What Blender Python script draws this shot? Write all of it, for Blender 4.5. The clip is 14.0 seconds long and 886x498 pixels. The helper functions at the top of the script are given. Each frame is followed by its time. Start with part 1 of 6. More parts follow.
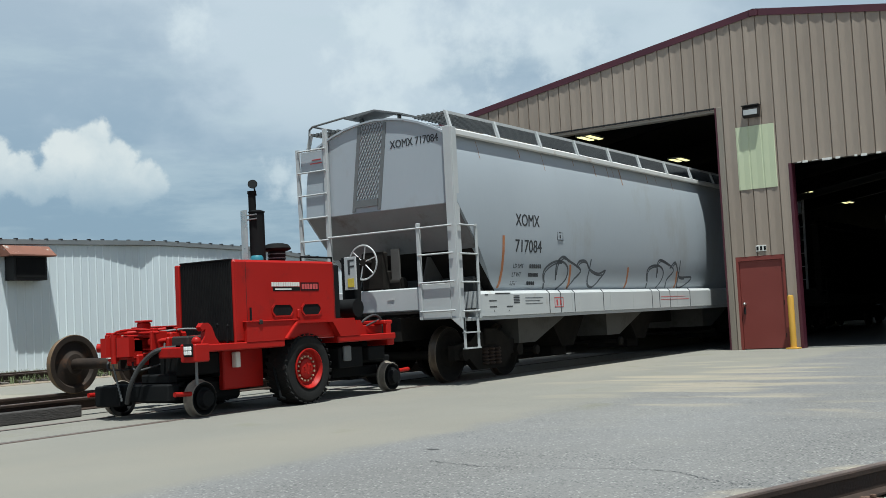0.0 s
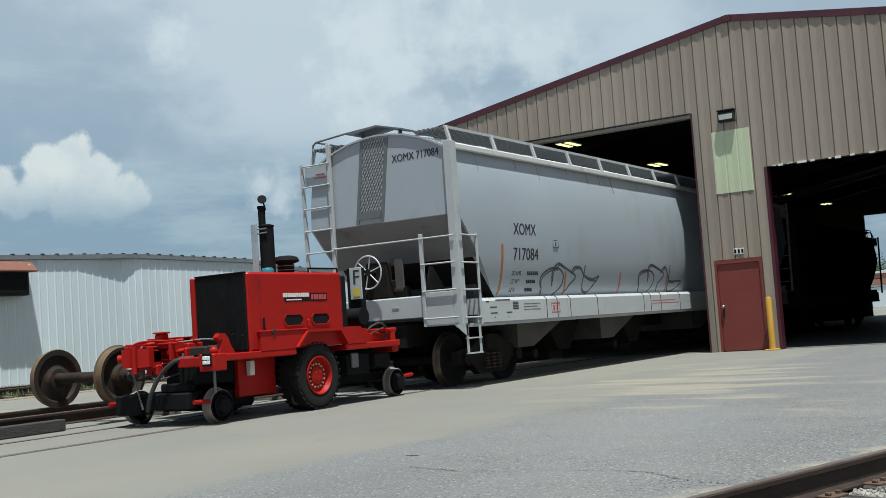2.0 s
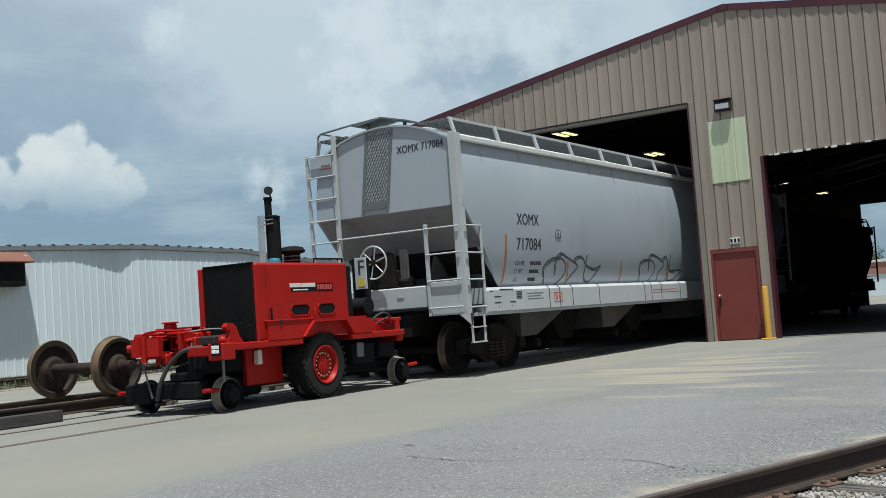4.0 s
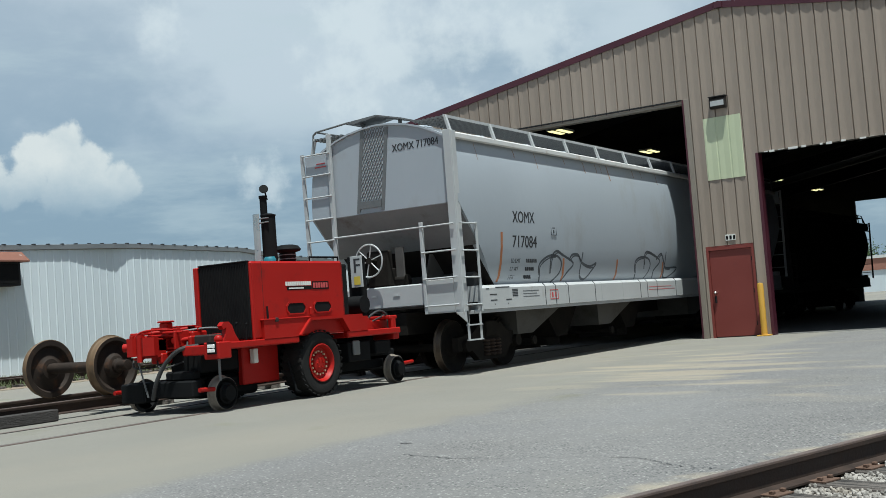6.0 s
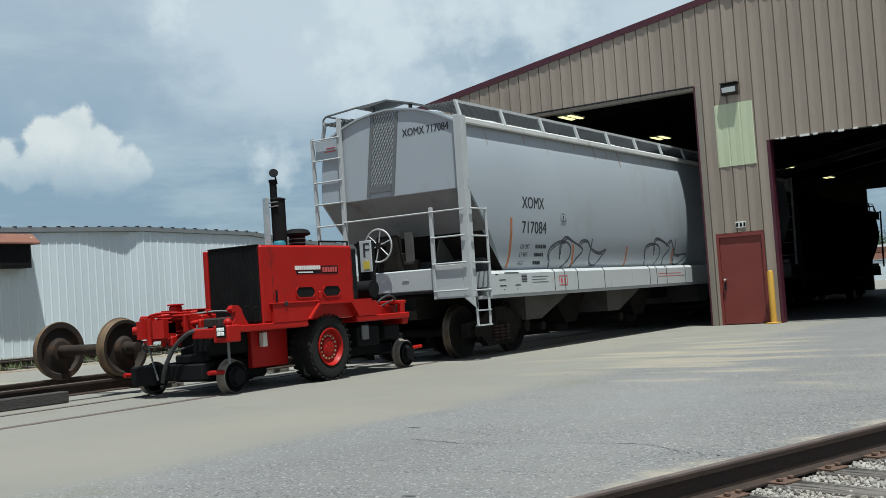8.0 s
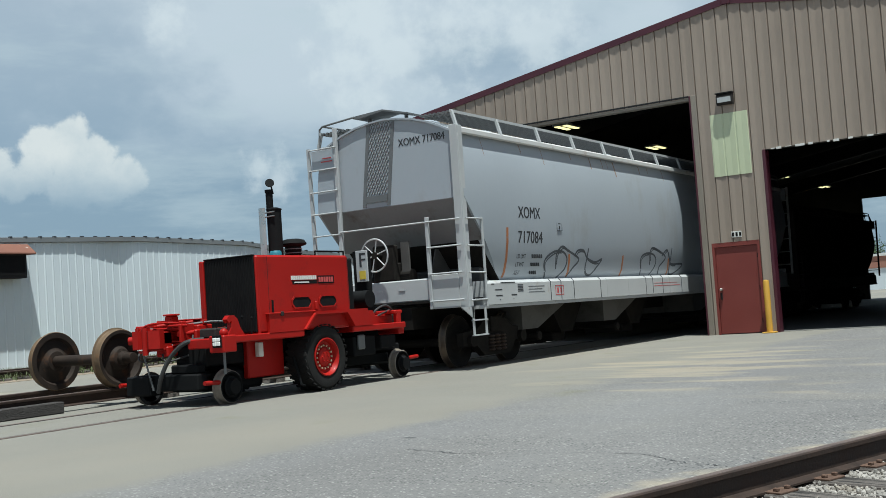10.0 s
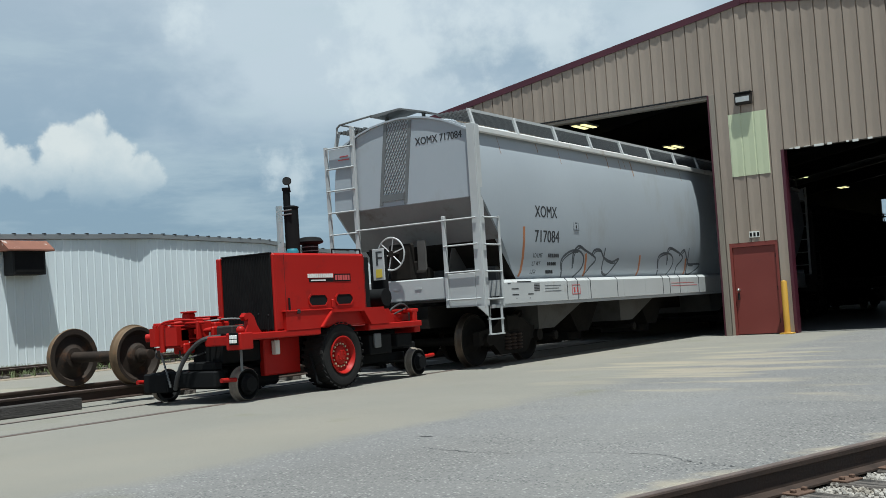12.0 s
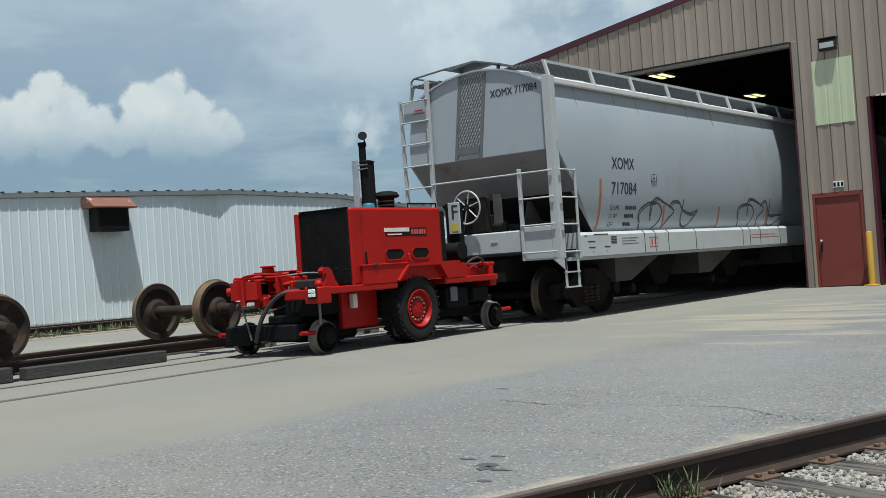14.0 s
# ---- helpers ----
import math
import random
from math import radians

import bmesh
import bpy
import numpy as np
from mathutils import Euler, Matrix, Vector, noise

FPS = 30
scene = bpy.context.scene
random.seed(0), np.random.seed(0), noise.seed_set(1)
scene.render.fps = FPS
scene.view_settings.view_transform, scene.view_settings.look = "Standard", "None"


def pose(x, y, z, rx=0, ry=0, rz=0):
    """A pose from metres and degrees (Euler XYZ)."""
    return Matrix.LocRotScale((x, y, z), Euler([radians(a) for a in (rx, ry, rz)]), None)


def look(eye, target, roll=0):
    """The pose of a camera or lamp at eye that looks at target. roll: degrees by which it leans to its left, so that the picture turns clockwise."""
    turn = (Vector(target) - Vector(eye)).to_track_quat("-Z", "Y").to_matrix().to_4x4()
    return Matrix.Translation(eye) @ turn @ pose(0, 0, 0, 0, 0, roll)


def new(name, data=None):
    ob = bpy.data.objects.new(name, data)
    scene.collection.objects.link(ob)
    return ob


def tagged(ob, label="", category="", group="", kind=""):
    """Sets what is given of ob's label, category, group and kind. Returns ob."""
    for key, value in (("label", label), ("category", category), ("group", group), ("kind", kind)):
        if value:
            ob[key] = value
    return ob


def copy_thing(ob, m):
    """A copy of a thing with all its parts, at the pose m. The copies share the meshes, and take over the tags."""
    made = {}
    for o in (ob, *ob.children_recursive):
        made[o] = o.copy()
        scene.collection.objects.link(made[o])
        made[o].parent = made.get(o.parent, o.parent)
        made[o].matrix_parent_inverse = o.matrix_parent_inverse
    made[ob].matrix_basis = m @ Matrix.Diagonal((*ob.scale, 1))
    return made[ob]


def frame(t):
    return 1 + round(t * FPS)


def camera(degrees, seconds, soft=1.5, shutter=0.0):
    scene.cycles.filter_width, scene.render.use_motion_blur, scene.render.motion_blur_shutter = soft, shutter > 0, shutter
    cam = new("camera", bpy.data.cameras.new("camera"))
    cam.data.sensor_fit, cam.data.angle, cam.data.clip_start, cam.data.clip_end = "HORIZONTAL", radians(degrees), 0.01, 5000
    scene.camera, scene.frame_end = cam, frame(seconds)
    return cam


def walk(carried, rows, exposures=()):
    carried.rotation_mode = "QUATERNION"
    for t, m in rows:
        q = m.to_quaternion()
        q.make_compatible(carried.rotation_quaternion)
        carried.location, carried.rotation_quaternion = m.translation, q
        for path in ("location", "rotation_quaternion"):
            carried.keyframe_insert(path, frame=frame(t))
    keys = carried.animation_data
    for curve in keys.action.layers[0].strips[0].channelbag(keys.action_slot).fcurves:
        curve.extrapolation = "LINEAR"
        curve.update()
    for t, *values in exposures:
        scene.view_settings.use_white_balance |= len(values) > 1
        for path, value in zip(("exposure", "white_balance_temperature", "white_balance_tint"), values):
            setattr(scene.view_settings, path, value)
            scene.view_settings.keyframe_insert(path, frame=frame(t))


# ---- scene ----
# ---------- camera: one standing viewer who pans by hand ----------
cam = camera(44.0, 14.0, soft=0.65)
EYE = (0.0, 0.0, 1.047)
ROWS = [  # seconds, yaw, pitch, roll, and how far the phone has swayed east and north
    (0.0, 33.91, 3.70, 2.91, -0.15, 0.11), (0.5, 33.53, 4.72, 3.16, -0.16, 0.13), (1.0, 33.30, 4.33, 3.62, 0.01, -0.01),
    (1.5, 33.18, 4.07, 3.82, -0.06, 0.05), (2.0, 33.13, 4.05, 3.96, 0.0, 0.0), (2.5, 33.15, 3.66, 4.00, 0.01, -0.01),
    (3.0, 33.02, 3.57, 4.02, 0.01, -0.01), (5.5, 32.90, 3.38, 4.19, 0.0, 0.0), (6.0, 32.75, 3.39, 4.31, 0.0, 0.0),
    (6.5, 32.65, 3.44, 4.19, 0.0, 0.0), (7.0, 32.84, 3.26, 4.24, 0.0, 0.0), (7.5, 33.26, 2.61, 3.91, 0.0, 0.0),
    (8.0, 33.22, 2.65, 3.88, 0.0, 0.0), (10.5, 33.00, 3.19, 3.95, 0.0, 0.0), (11.0, 33.09, 3.05, 3.65, 0.0, 0.0),
    (11.5, 33.00, 2.98, 3.68, 0.0, 0.0), (12.0, 33.87, 3.14, 3.61, 0.0, 0.0), (12.5, 36.37, 3.04, 2.44, 0.0, 0.0),
    (12.7, 38.52, 0.93, 2.42, 0.0, 0.0), (13.0, 39.98, -0.06, 3.72, 0.0, 0.0), (13.5, 39.01, 1.58, 4.48, 0.0, 0.0),
    (14.0, 37.85, 0.97, 3.91, 0.0, 0.0),
]
BRIGHTNESS = [(0.0, 0.40), (1.0, 0.36), (3.0, 0.31), (6.0, 0.35), (12.0, 0.35), (13.0, 0.30), (14.0, 0.28)]
walk(cam, [(t, pose(EYE[0] + dx, EYE[1] + dy, EYE[2], 90 + pitch, roll, yaw)) for t, yaw, pitch, roll, dx, dy in ROWS], BRIGHTNESS)

# ---------- light: high summer sun, hazy sky with cumulus ----------
SUN_FROM = Vector((0.215, -0.18, 1.0)).normalized()
sun = new("sun", bpy.data.lights.new("sun", "SUN"))
sun.data.energy, sun.data.angle, sun.data.color = 5.0, radians(0.55), (1.0, 0.97, 0.93)
sun.matrix_basis = look((0, 0, 30), Vector((0, 0, 30)) - SUN_FROM)


def build_world():
    world = bpy.data.worlds.new("sky")
    scene.world = world
    world.use_nodes = True
    nt = world.node_tree
    nt.nodes.clear()
    N, L = nt.nodes.new, nt.links.new
    out = N("ShaderNodeOutputWorld")
    back = N("ShaderNodeBackground")
    sky = N("ShaderNodeTexSky")
    sky.sky_type, sky.sun_disc = "NISHITA", False
    sky.sun_elevation = math.asin(SUN_FROM.z)
    sky.sun_rotation = math.atan2(SUN_FROM.x, SUN_FROM.y)
    sky.air_density, sky.dust_density, sky.ozone_density = 1.0, 1.6, 1.2
    coord = N("ShaderNodeTexCoord")

    def math_node(op, a, b=None, clamp=False):
        n = N("ShaderNodeMath")
        n.operation, n.use_clamp = op, clamp
        for k, v in ((0, a), (1, b)):
            if v is None:
                continue
            if isinstance(v, (int, float)):
                n.inputs[k].default_value = v
            else:
                L(v, n.inputs[k])
        return n.outputs[0]

    def ramp(value, a, b):
        n = N("ShaderNodeMapRange")
        n.interpolation_type = "SMOOTHSTEP"
        L(value, n.inputs["Value"])
        n.inputs["From Min"].default_value, n.inputs["From Max"].default_value = a, b
        return n.outputs["Result"]

    def mix(fac, a, b):
        n = N("ShaderNodeMix")
        n.data_type = "RGBA"
        if isinstance(fac, (int, float)):
            n.inputs["Factor"].default_value = fac
        else:
            L(fac, n.inputs["Factor"])
        for key, v in (("A", a), ("B", b)):
            sock = n.inputs[6 if key == "A" else 7]
            if isinstance(v, tuple):
                sock.default_value = v
            else:
                L(v, sock)
        return n.outputs[2]

    def noise_at(scale, detail, rough, stretch=(1, 1, 1)):
        m = N("ShaderNodeMapping")
        m.inputs["Scale"].default_value = stretch
        L(coord.outputs["Generated"], m.inputs["Vector"])
        n = N("ShaderNodeTexNoise")
        n.inputs["Scale"].default_value, n.inputs["Detail"].default_value = scale, detail
        n.inputs["Roughness"].default_value = rough
        L(m.outputs[0], n.inputs["Vector"])
        return n.outputs["Fac"]

    def side(yaw, elevation):
        a, e = radians(yaw), radians(elevation)
        n = N("ShaderNodeVectorMath")
        n.operation = "DISTANCE"
        L(coord.outputs["Generated"], n.inputs[0])
        n.inputs[1].default_value = (-math.sin(a) * math.cos(e), math.cos(a) * math.cos(e), math.sin(e))
        return n.outputs["Value"]

    edge = noise_at(27, 9, 0.62)
    soft = noise_at(4.5, 7, 0.55, (1, 1, 1.6))
    sep = N("ShaderNodeSeparateXYZ")
    L(coord.outputs["Generated"], sep.inputs[0])
    up = sep.outputs[2]
    dim = N("ShaderNodeVectorMath")
    dim.operation = "SCALE"
    L(sky.outputs[0], dim.inputs[0])
    dim.inputs[3].default_value = SKY
    colour = dim.outputs[0]
    # summer haze: slate blue low down, paler above
    haze = mix(ramp(up, 0.08, 0.32), (0.312, 0.420, 0.540, 1), (0.560, 0.632, 0.718, 1))
    low = ramp(up, 0.62, 0.36)
    colour = mix(math_node("MULTIPLY", low, 0.75), colour, haze)
    # broad veil of high cloud, thicker towards the sun's side
    veil = ramp(math_node("ADD", soft, math_node("MULTIPLY", ramp(side(33, 15), 0.36, 0.06), 0.24)), 0.46, 0.70)
    veil = math_node("MULTIPLY", math_node("MULTIPLY", veil, low), ramp(up, 0.11, 0.21))
    colour = mix(math_node("MULTIPLY", veil, 0.78), colour, (0.67, 0.72, 0.785, 1))
    # faint streaks lower down
    streak = ramp(noise_at(5.0, 7, 0.6, (1, 1, 4.5)), 0.48, 0.70)
    colour = mix(math_node("MULTIPLY", math_node("MULTIPLY", streak, low), 0.45), colour, (0.58, 0.66, 0.71, 1))
    # cumulus heaps, each of several lobes with ragged edges
    body = None
    for yaw, elevation, radius in LOBES:
        lobe = math_node("SUBTRACT", 1.0, math_node("DIVIDE", side(yaw, elevation), radians(radius)))
        body = lobe if body is None else math_node("MAXIMUM", body, lobe)
    ragged = math_node("ADD", body, math_node("MULTIPLY", math_node("SUBTRACT", edge, 0.5), 1.7))
    heap = math_node("MULTIPLY", ramp(ragged, -0.06, 0.30), ramp(up, 0.095, 0.148))
    shade = math_node("ADD", math_node("MULTIPLY", ramp(up, 0.10, 0.165), 0.75), math_node("MULTIPLY", math_node("SUBTRACT", edge, 0.40), 1.3), clamp=True)
    white = mix(shade, (0.44, 0.54, 0.62, 1), (0.83, 0.83, 0.82, 1))
    colour = mix(math_node("MULTIPLY", heap, 0.9), colour, white)
    # a few torn bright scraps higher up
    scrap = None
    for yaw, elevation, radius in SCRAPS:
        lobe = math_node("SUBTRACT", 1.0, math_node("DIVIDE", side(yaw, elevation), radians(radius)))
        scrap = lobe if scrap is None else math_node("MAXIMUM", scrap, lobe)
    scrap = ramp(math_node("ADD", scrap, math_node("MULTIPLY", math_node("SUBTRACT", edge, 0.5), 3.2)), -0.1, 1.0)
    colour = mix(math_node("MULTIPLY", scrap, 0.50), colour, (0.83, 0.86, 0.88, 1))
    L(colour, back.inputs["Color"])
    back.inputs["Strength"].default_value = 0.73
    L(back.outputs[0], out.inputs["Surface"])


SKY = 0.075
LOBES = [  # yaw, elevation, radius in degrees
    (51.27, 9.75, 1.18), (52.48, 9.08, 1.24), (50.35, 8.73, 1.42), (48.79, 7.76, 1.18), (53.05, 7.92, 1.24), (51.06, 7.68, 1.77), (49.59, 7.28, 1.33),
    (57.18, 10.0, 0.94), (56.22, 9.22, 1.24), (54.89, 8.17, 1.24), (57.81, 9.06, 1.12), (56.7, 7.8, 1.77), (54.03, 7.58, 1.03),
    (59.54, 8.27, 1.47), (58.81, 7.58, 1.33), (60.89, 8.96, 1.77),
]
SCRAPS = [(42.0, 7.9, 1.6), (41.2, 7.3, 1.3), (35.8, 15.0, 3.4), (36.6, 12.4, 2.6), (34.4, 13.2, 2.8), (31.0, 14.6, 3.2), (27.0, 13.5, 2.6), (46.5, 15.5, 1.8)]
build_world()
scene.view_settings.use_white_balance = True
scene.view_settings.white_balance_temperature = 6080
scene.view_settings.white_balance_tint = 1.0

# ---------- materials ----------
def surface(name, a, b, scale=3.0, rough=0.6, metal=0.0, fine=40.0, bump=0.2, spots=None, spot_at=(0.6, 0.7), spot_scale=1.3, stretch=(1, 1, 1), depth=0.01, coat=0.0, jitter=0.0, spec=0.5):
    """Two tones mixed by broad and fine grain, an optional third for stains or wear, with relief from the fine grain."""
    m = bpy.data.materials.new(name)
    m.use_nodes = True
    nt = m.node_tree
    N, L = nt.nodes.new, nt.links.new
    bsdf = nt.nodes["Principled BSDF"]
    coord = N("ShaderNodeTexCoord")
    mp = N("ShaderNodeMapping")
    mp.inputs["Scale"].default_value = stretch
    L(coord.outputs["Object"], mp.inputs["Vector"])

    def grain(sc, detail=6, r=0.6):
        n = N("ShaderNodeTexNoise")
        n.inputs["Scale"].default_value, n.inputs["Detail"].default_value, n.inputs["Roughness"].default_value = sc, detail, r
        L(mp.outputs[0], n.inputs["Vector"])
        return n.outputs["Fac"]

    def blend(fac, p, q):
        n = N("ShaderNodeMix")
        n.data_type = "RGBA"
        L(fac, n.inputs["Factor"])
        for k, v in ((6, p), (7, q)):
            if isinstance(v, tuple):
                n.inputs[k].default_value = (*v, 1)
            else:
                L(v, n.inputs[k])
        return n.outputs[2]

    def ranged(v, lo, hi, out0=0.0, out1=1.0):
        n = N("ShaderNodeMapRange")
        L(v, n.inputs["Value"])
        for k, x in (("From Min", lo), ("From Max", hi), ("To Min", out0), ("To Max", out1)):
            n.inputs[k].default_value = x
        return n.outputs["Result"]

    broad, small = grain(scale), grain(fine, 4)
    mixed = N("ShaderNodeMath")
    mixed.operation = "MULTIPLY_ADD"
    L(small, mixed.inputs[0])
    mixed.inputs[1].default_value = 0.35
    L(ranged(broad, 0.3, 0.7, 0, 0.65), mixed.inputs[2])
    colour = blend(mixed.outputs[0], a, b)
    if spots:
        colour = blend(ranged(grain(spot_scale, 8, 0.68), *spot_at), colour, spots)
    if jitter:
        info = N("ShaderNodeObjectInfo")
        hsv = N("ShaderNodeHueSaturation")
        L(ranged(info.outputs["Random"], 0, 1, 1 - jitter, 1 + jitter), hsv.inputs["Value"])
        L(colour, hsv.inputs["Color"])
        colour = hsv.outputs[0]
    L(colour, bsdf.inputs["Base Color"])
    L(ranged(broad, 0.3, 0.7, max(0.02, rough - 0.08), min(1, rough + 0.1)), bsdf.inputs["Roughness"])
    bsdf.inputs["Metallic"].default_value = metal
    bsdf.inputs["Coat Weight"].default_value = coat
    bsdf.inputs["Specular IOR Level"].default_value = spec
    if bump:
        n = N("ShaderNodeBump")
        n.inputs["Strength"].default_value, n.inputs["Distance"].default_value = bump, depth
        L(small, n.inputs["Height"])
        L(n.outputs[0], bsdf.inputs["Normal"])
    return m


def glow(name, colour, strength):
    m = surface(name, colour, colour, bump=0)
    p = m.node_tree.nodes["Principled BSDF"]
    p.inputs["Emission Color"].default_value, p.inputs["Emission Strength"].default_value = (*colour, 1), strength
    return m


def shade_islands(m, spread):
    """Vary the tone from stone to stone."""
    nt = m.node_tree
    bsdf = nt.nodes["Principled BSDF"]
    old = bsdf.inputs["Base Color"].links[0].from_socket
    geo, hsv, rng = nt.nodes.new("ShaderNodeNewGeometry"), nt.nodes.new("ShaderNodeHueSaturation"), nt.nodes.new("ShaderNodeMapRange")
    rng.inputs["To Min"].default_value, rng.inputs["To Max"].default_value = 1 - spread, 1 + spread
    nt.links.new(geo.outputs["Random Per Island"], rng.inputs["Value"])
    nt.links.new(rng.outputs["Result"], hsv.inputs["Value"])
    nt.links.new(old, hsv.inputs["Color"])
    nt.links.new(hsv.outputs[0], bsdf.inputs["Base Color"])


M = {}
M["asphalt"] = surface("asphalt", (0.1206, 0.1171, 0.1140), (0.1767, 0.1718, 0.1631), 0.35, 0.9, fine=70, bump=0.6, spots=(0.1914, 0.1821, 0.1532), spot_at=(0.5, 0.8), spot_scale=0.22, depth=0.012)


def pave(m):
    """The yard: grey asphalt that turns to pale concrete towards the tracks, with sandy drifts and aggregate."""
    nt = m.node_tree
    N, L = nt.nodes.new, nt.links.new
    bsdf = nt.nodes["Principled BSDF"]
    old = bsdf.inputs["Base Color"].links[0].from_socket
    coord = N("ShaderNodeTexCoord")
    sep = N("ShaderNodeSeparateXYZ")
    L(coord.outputs["Object"], sep.inputs[0])

    def tex(scale, detail=5, stretch=(1, 1, 1)):
        mp = N("ShaderNodeMapping")
        mp.inputs["Scale"].default_value = stretch
        L(coord.outputs["Object"], mp.inputs[0])
        n = N("ShaderNodeTexNoise")
        n.inputs["Scale"].default_value, n.inputs["Detail"].default_value = scale, detail
        L(mp.outputs[0], n.inputs["Vector"])
        return n.outputs["Fac"]

    def ranged(v, a, b, c=0.0, d=1.0):
        n = N("ShaderNodeMapRange")
        L(v, n.inputs["Value"])
        for k, x in (("From Min", a), ("From Max", b), ("To Min", c), ("To Max", d)):
            n.inputs[k].default_value = x
        return n.outputs["Result"]

    def calc(op, a, b):
        n = N("ShaderNodeMath")
        n.operation = op
        for k, v in ((0, a), (1, b)):
            if isinstance(v, (int, float)):
                n.inputs[k].default_value = v
            else:
                L(v, n.inputs[k])
        return n.outputs[0]

    def blend(fac, p, q):
        n = N("ShaderNodeMix")
        n.data_type = "RGBA"
        L(fac, n.inputs["Factor"])
        for k, v in ((6, p), (7, q)):
            if isinstance(v, tuple):
                n.inputs[k].default_value = (*v, 1)
            else:
                L(v, n.inputs[k])
        return n.outputs[2]

    # loose pale and dark aggregate
    vor = N("ShaderNodeTexVoronoi")
    vor.inputs["Scale"].default_value = 46
    L(coord.outputs["Object"], vor.inputs["Vector"])
    chips = N("ShaderNodeSeparateColor")
    L(vor.outputs["Color"], chips.inputs[0])
    chip = calc("MULTIPLY", ranged(chips.outputs[0], 0.62, 0.9), ranged(vor.outputs["Distance"], 0.5, 0.3))
    colour = blend(calc("MULTIPLY", chip, 0.80), old, (0.345, 0.333, 0.315))
    vor = N("ShaderNodeTexVoronoi")
    vor.inputs["Scale"].default_value = 52
    L(coord.outputs["Object"], vor.inputs["Vector"])
    chips = N("ShaderNodeSeparateColor")
    L(vor.outputs["Color"], chips.inputs[0])
    dark = calc("MULTIPLY", ranged(chips.outputs[1], 0.60, 0.70), ranged(vor.outputs["Distance"], 0.55, 0.40))
    dark = calc("MULTIPLY", dark, ranged(tex(1.1, 5, (0.6, 1.4, 1)), 0.40, 0.62, 0.35, 1.0))
    colour = blend(calc("MULTIPLY", dark, 0.92), colour, (0.044, 0.044, 0.045))
    # long worn streaks where wheels have polished the asphalt
    worn = ranged(tex(0.35, 6, (1.6, 0.5, 1)), 0.42, 0.66)
    colour = blend(calc("MULTIPLY", worn, 0.25), colour, (0.215, 0.215, 0.215))
    # concrete apron along the tracks, with a ragged edge
    x = calc("ADD", sep.outputs[0], calc("MULTIPLY", calc("SUBTRACT", tex(1.4, 8), 0.5), 0.9))
    pale = blend(tex(0.6, 8), (0.160, 0.152, 0.131), (0.208, 0.198, 0.170))
    pale = blend(calc("MULTIPLY", ranged(tex(0.22, 6, (1, 0.4, 1)), 0.50, 0.68), 0.55), pale, (0.232, 0.207, 0.165))
    colour = blend(ranged(x, -5.75, -6.15), colour, pale)
    # fine grit on everything
    colour = blend(ranged(tex(55, 3), 0.62, 0.70, 0.0, 0.30), colour, (0.075, 0.072, 0.066))
    # sandy drifts in long streaks
    sand = calc("MULTIPLY", ranged(tex(0.5, 6, (0.45, 1.3, 1)), 0.60, 0.70), calc("MULTIPLY", ranged(sep.outputs[1], 9.0, 13.0), ranged(sep.outputs[1], 23.0, 19.0)))
    colour = blend(calc("MULTIPLY", sand, 0.40), colour, (0.320, 0.280, 0.205))
    # a broad sandy patch in front of the doors, in torn streaks
    u = calc("ADD", calc("MULTIPLY", calc("ADD", sep.outputs[0], 5.6), 0.8), calc("MULTIPLY", calc("ADD", sep.outputs[1], -15.2), 0.25))
    w = calc("MULTIPLY", calc("ADD", sep.outputs[1], -15.2), 0.42)
    far = calc("POWER", calc("ADD", calc("MULTIPLY", u, u), calc("MULTIPLY", w, w)), 0.5)
    torn = calc("SUBTRACT", calc("MULTIPLY", tex(0.9, 8, (0.5, 1.9, 1)), 2.6), calc("MULTIPLY", far, 0.32))
    colour = blend(calc("MULTIPLY", ranged(torn, 0.92, 1.3), 0.55), colour, (0.335, 0.285, 0.200))
    # sand swept against the rail in front
    off = calc("ADD", calc("MULTIPLY", calc("SUBTRACT", sep.outputs[0], -2.5), 0.955), calc("MULTIPLY", calc("SUBTRACT", sep.outputs[1], 5.3), -0.296))
    drift = ranged(calc("ADD", off, calc("MULTIPLY", calc("SUBTRACT", tex(2.2, 6), 0.5), 0.9)), -0.10, 0.08)
    colour = blend(calc("MULTIPLY", drift, 0.7), colour, (0.320, 0.276, 0.204))
    # greenish damp patches
    damp = ranged(tex(0.75, 5), 0.64, 0.72)
    colour = blend(calc("MULTIPLY", damp, 0.35), colour, (0.136, 0.132, 0.072))
    L(colour, bsdf.inputs["Base Color"])
    return m


pave(M["asphalt"])
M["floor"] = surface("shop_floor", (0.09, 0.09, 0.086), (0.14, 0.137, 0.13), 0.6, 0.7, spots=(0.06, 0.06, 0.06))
M["tan"] = surface("tan_sheet_metal", (0.268, 0.218, 0.176), (0.308, 0.252, 0.204), 0.5, 0.5, fine=8, bump=0.03, spots=(0.232, 0.188, 0.152), spot_at=(0.55, 0.8), stretch=(1, 1, 0.25), jitter=0.05)
M["tan_trim"] = surface("tan_trim", (0.201, 0.174, 0.142), (0.251, 0.218, 0.178), 1.5, 0.5, bump=0.03)
M["burgundy"] = surface("burgundy_trim", (0.048, 0.009, 0.018), (0.075, 0.013, 0.024), 1.5, 0.45, bump=0.04)
M["door_red"] = surface("door_red_paint", (0.1573, 0.0294, 0.0230), (0.1904, 0.0377, 0.0294), 1.8, 0.5, fine=20, bump=0.05, spots=(0.1242, 0.0294, 0.0248), spot_at=(0.6, 0.75))
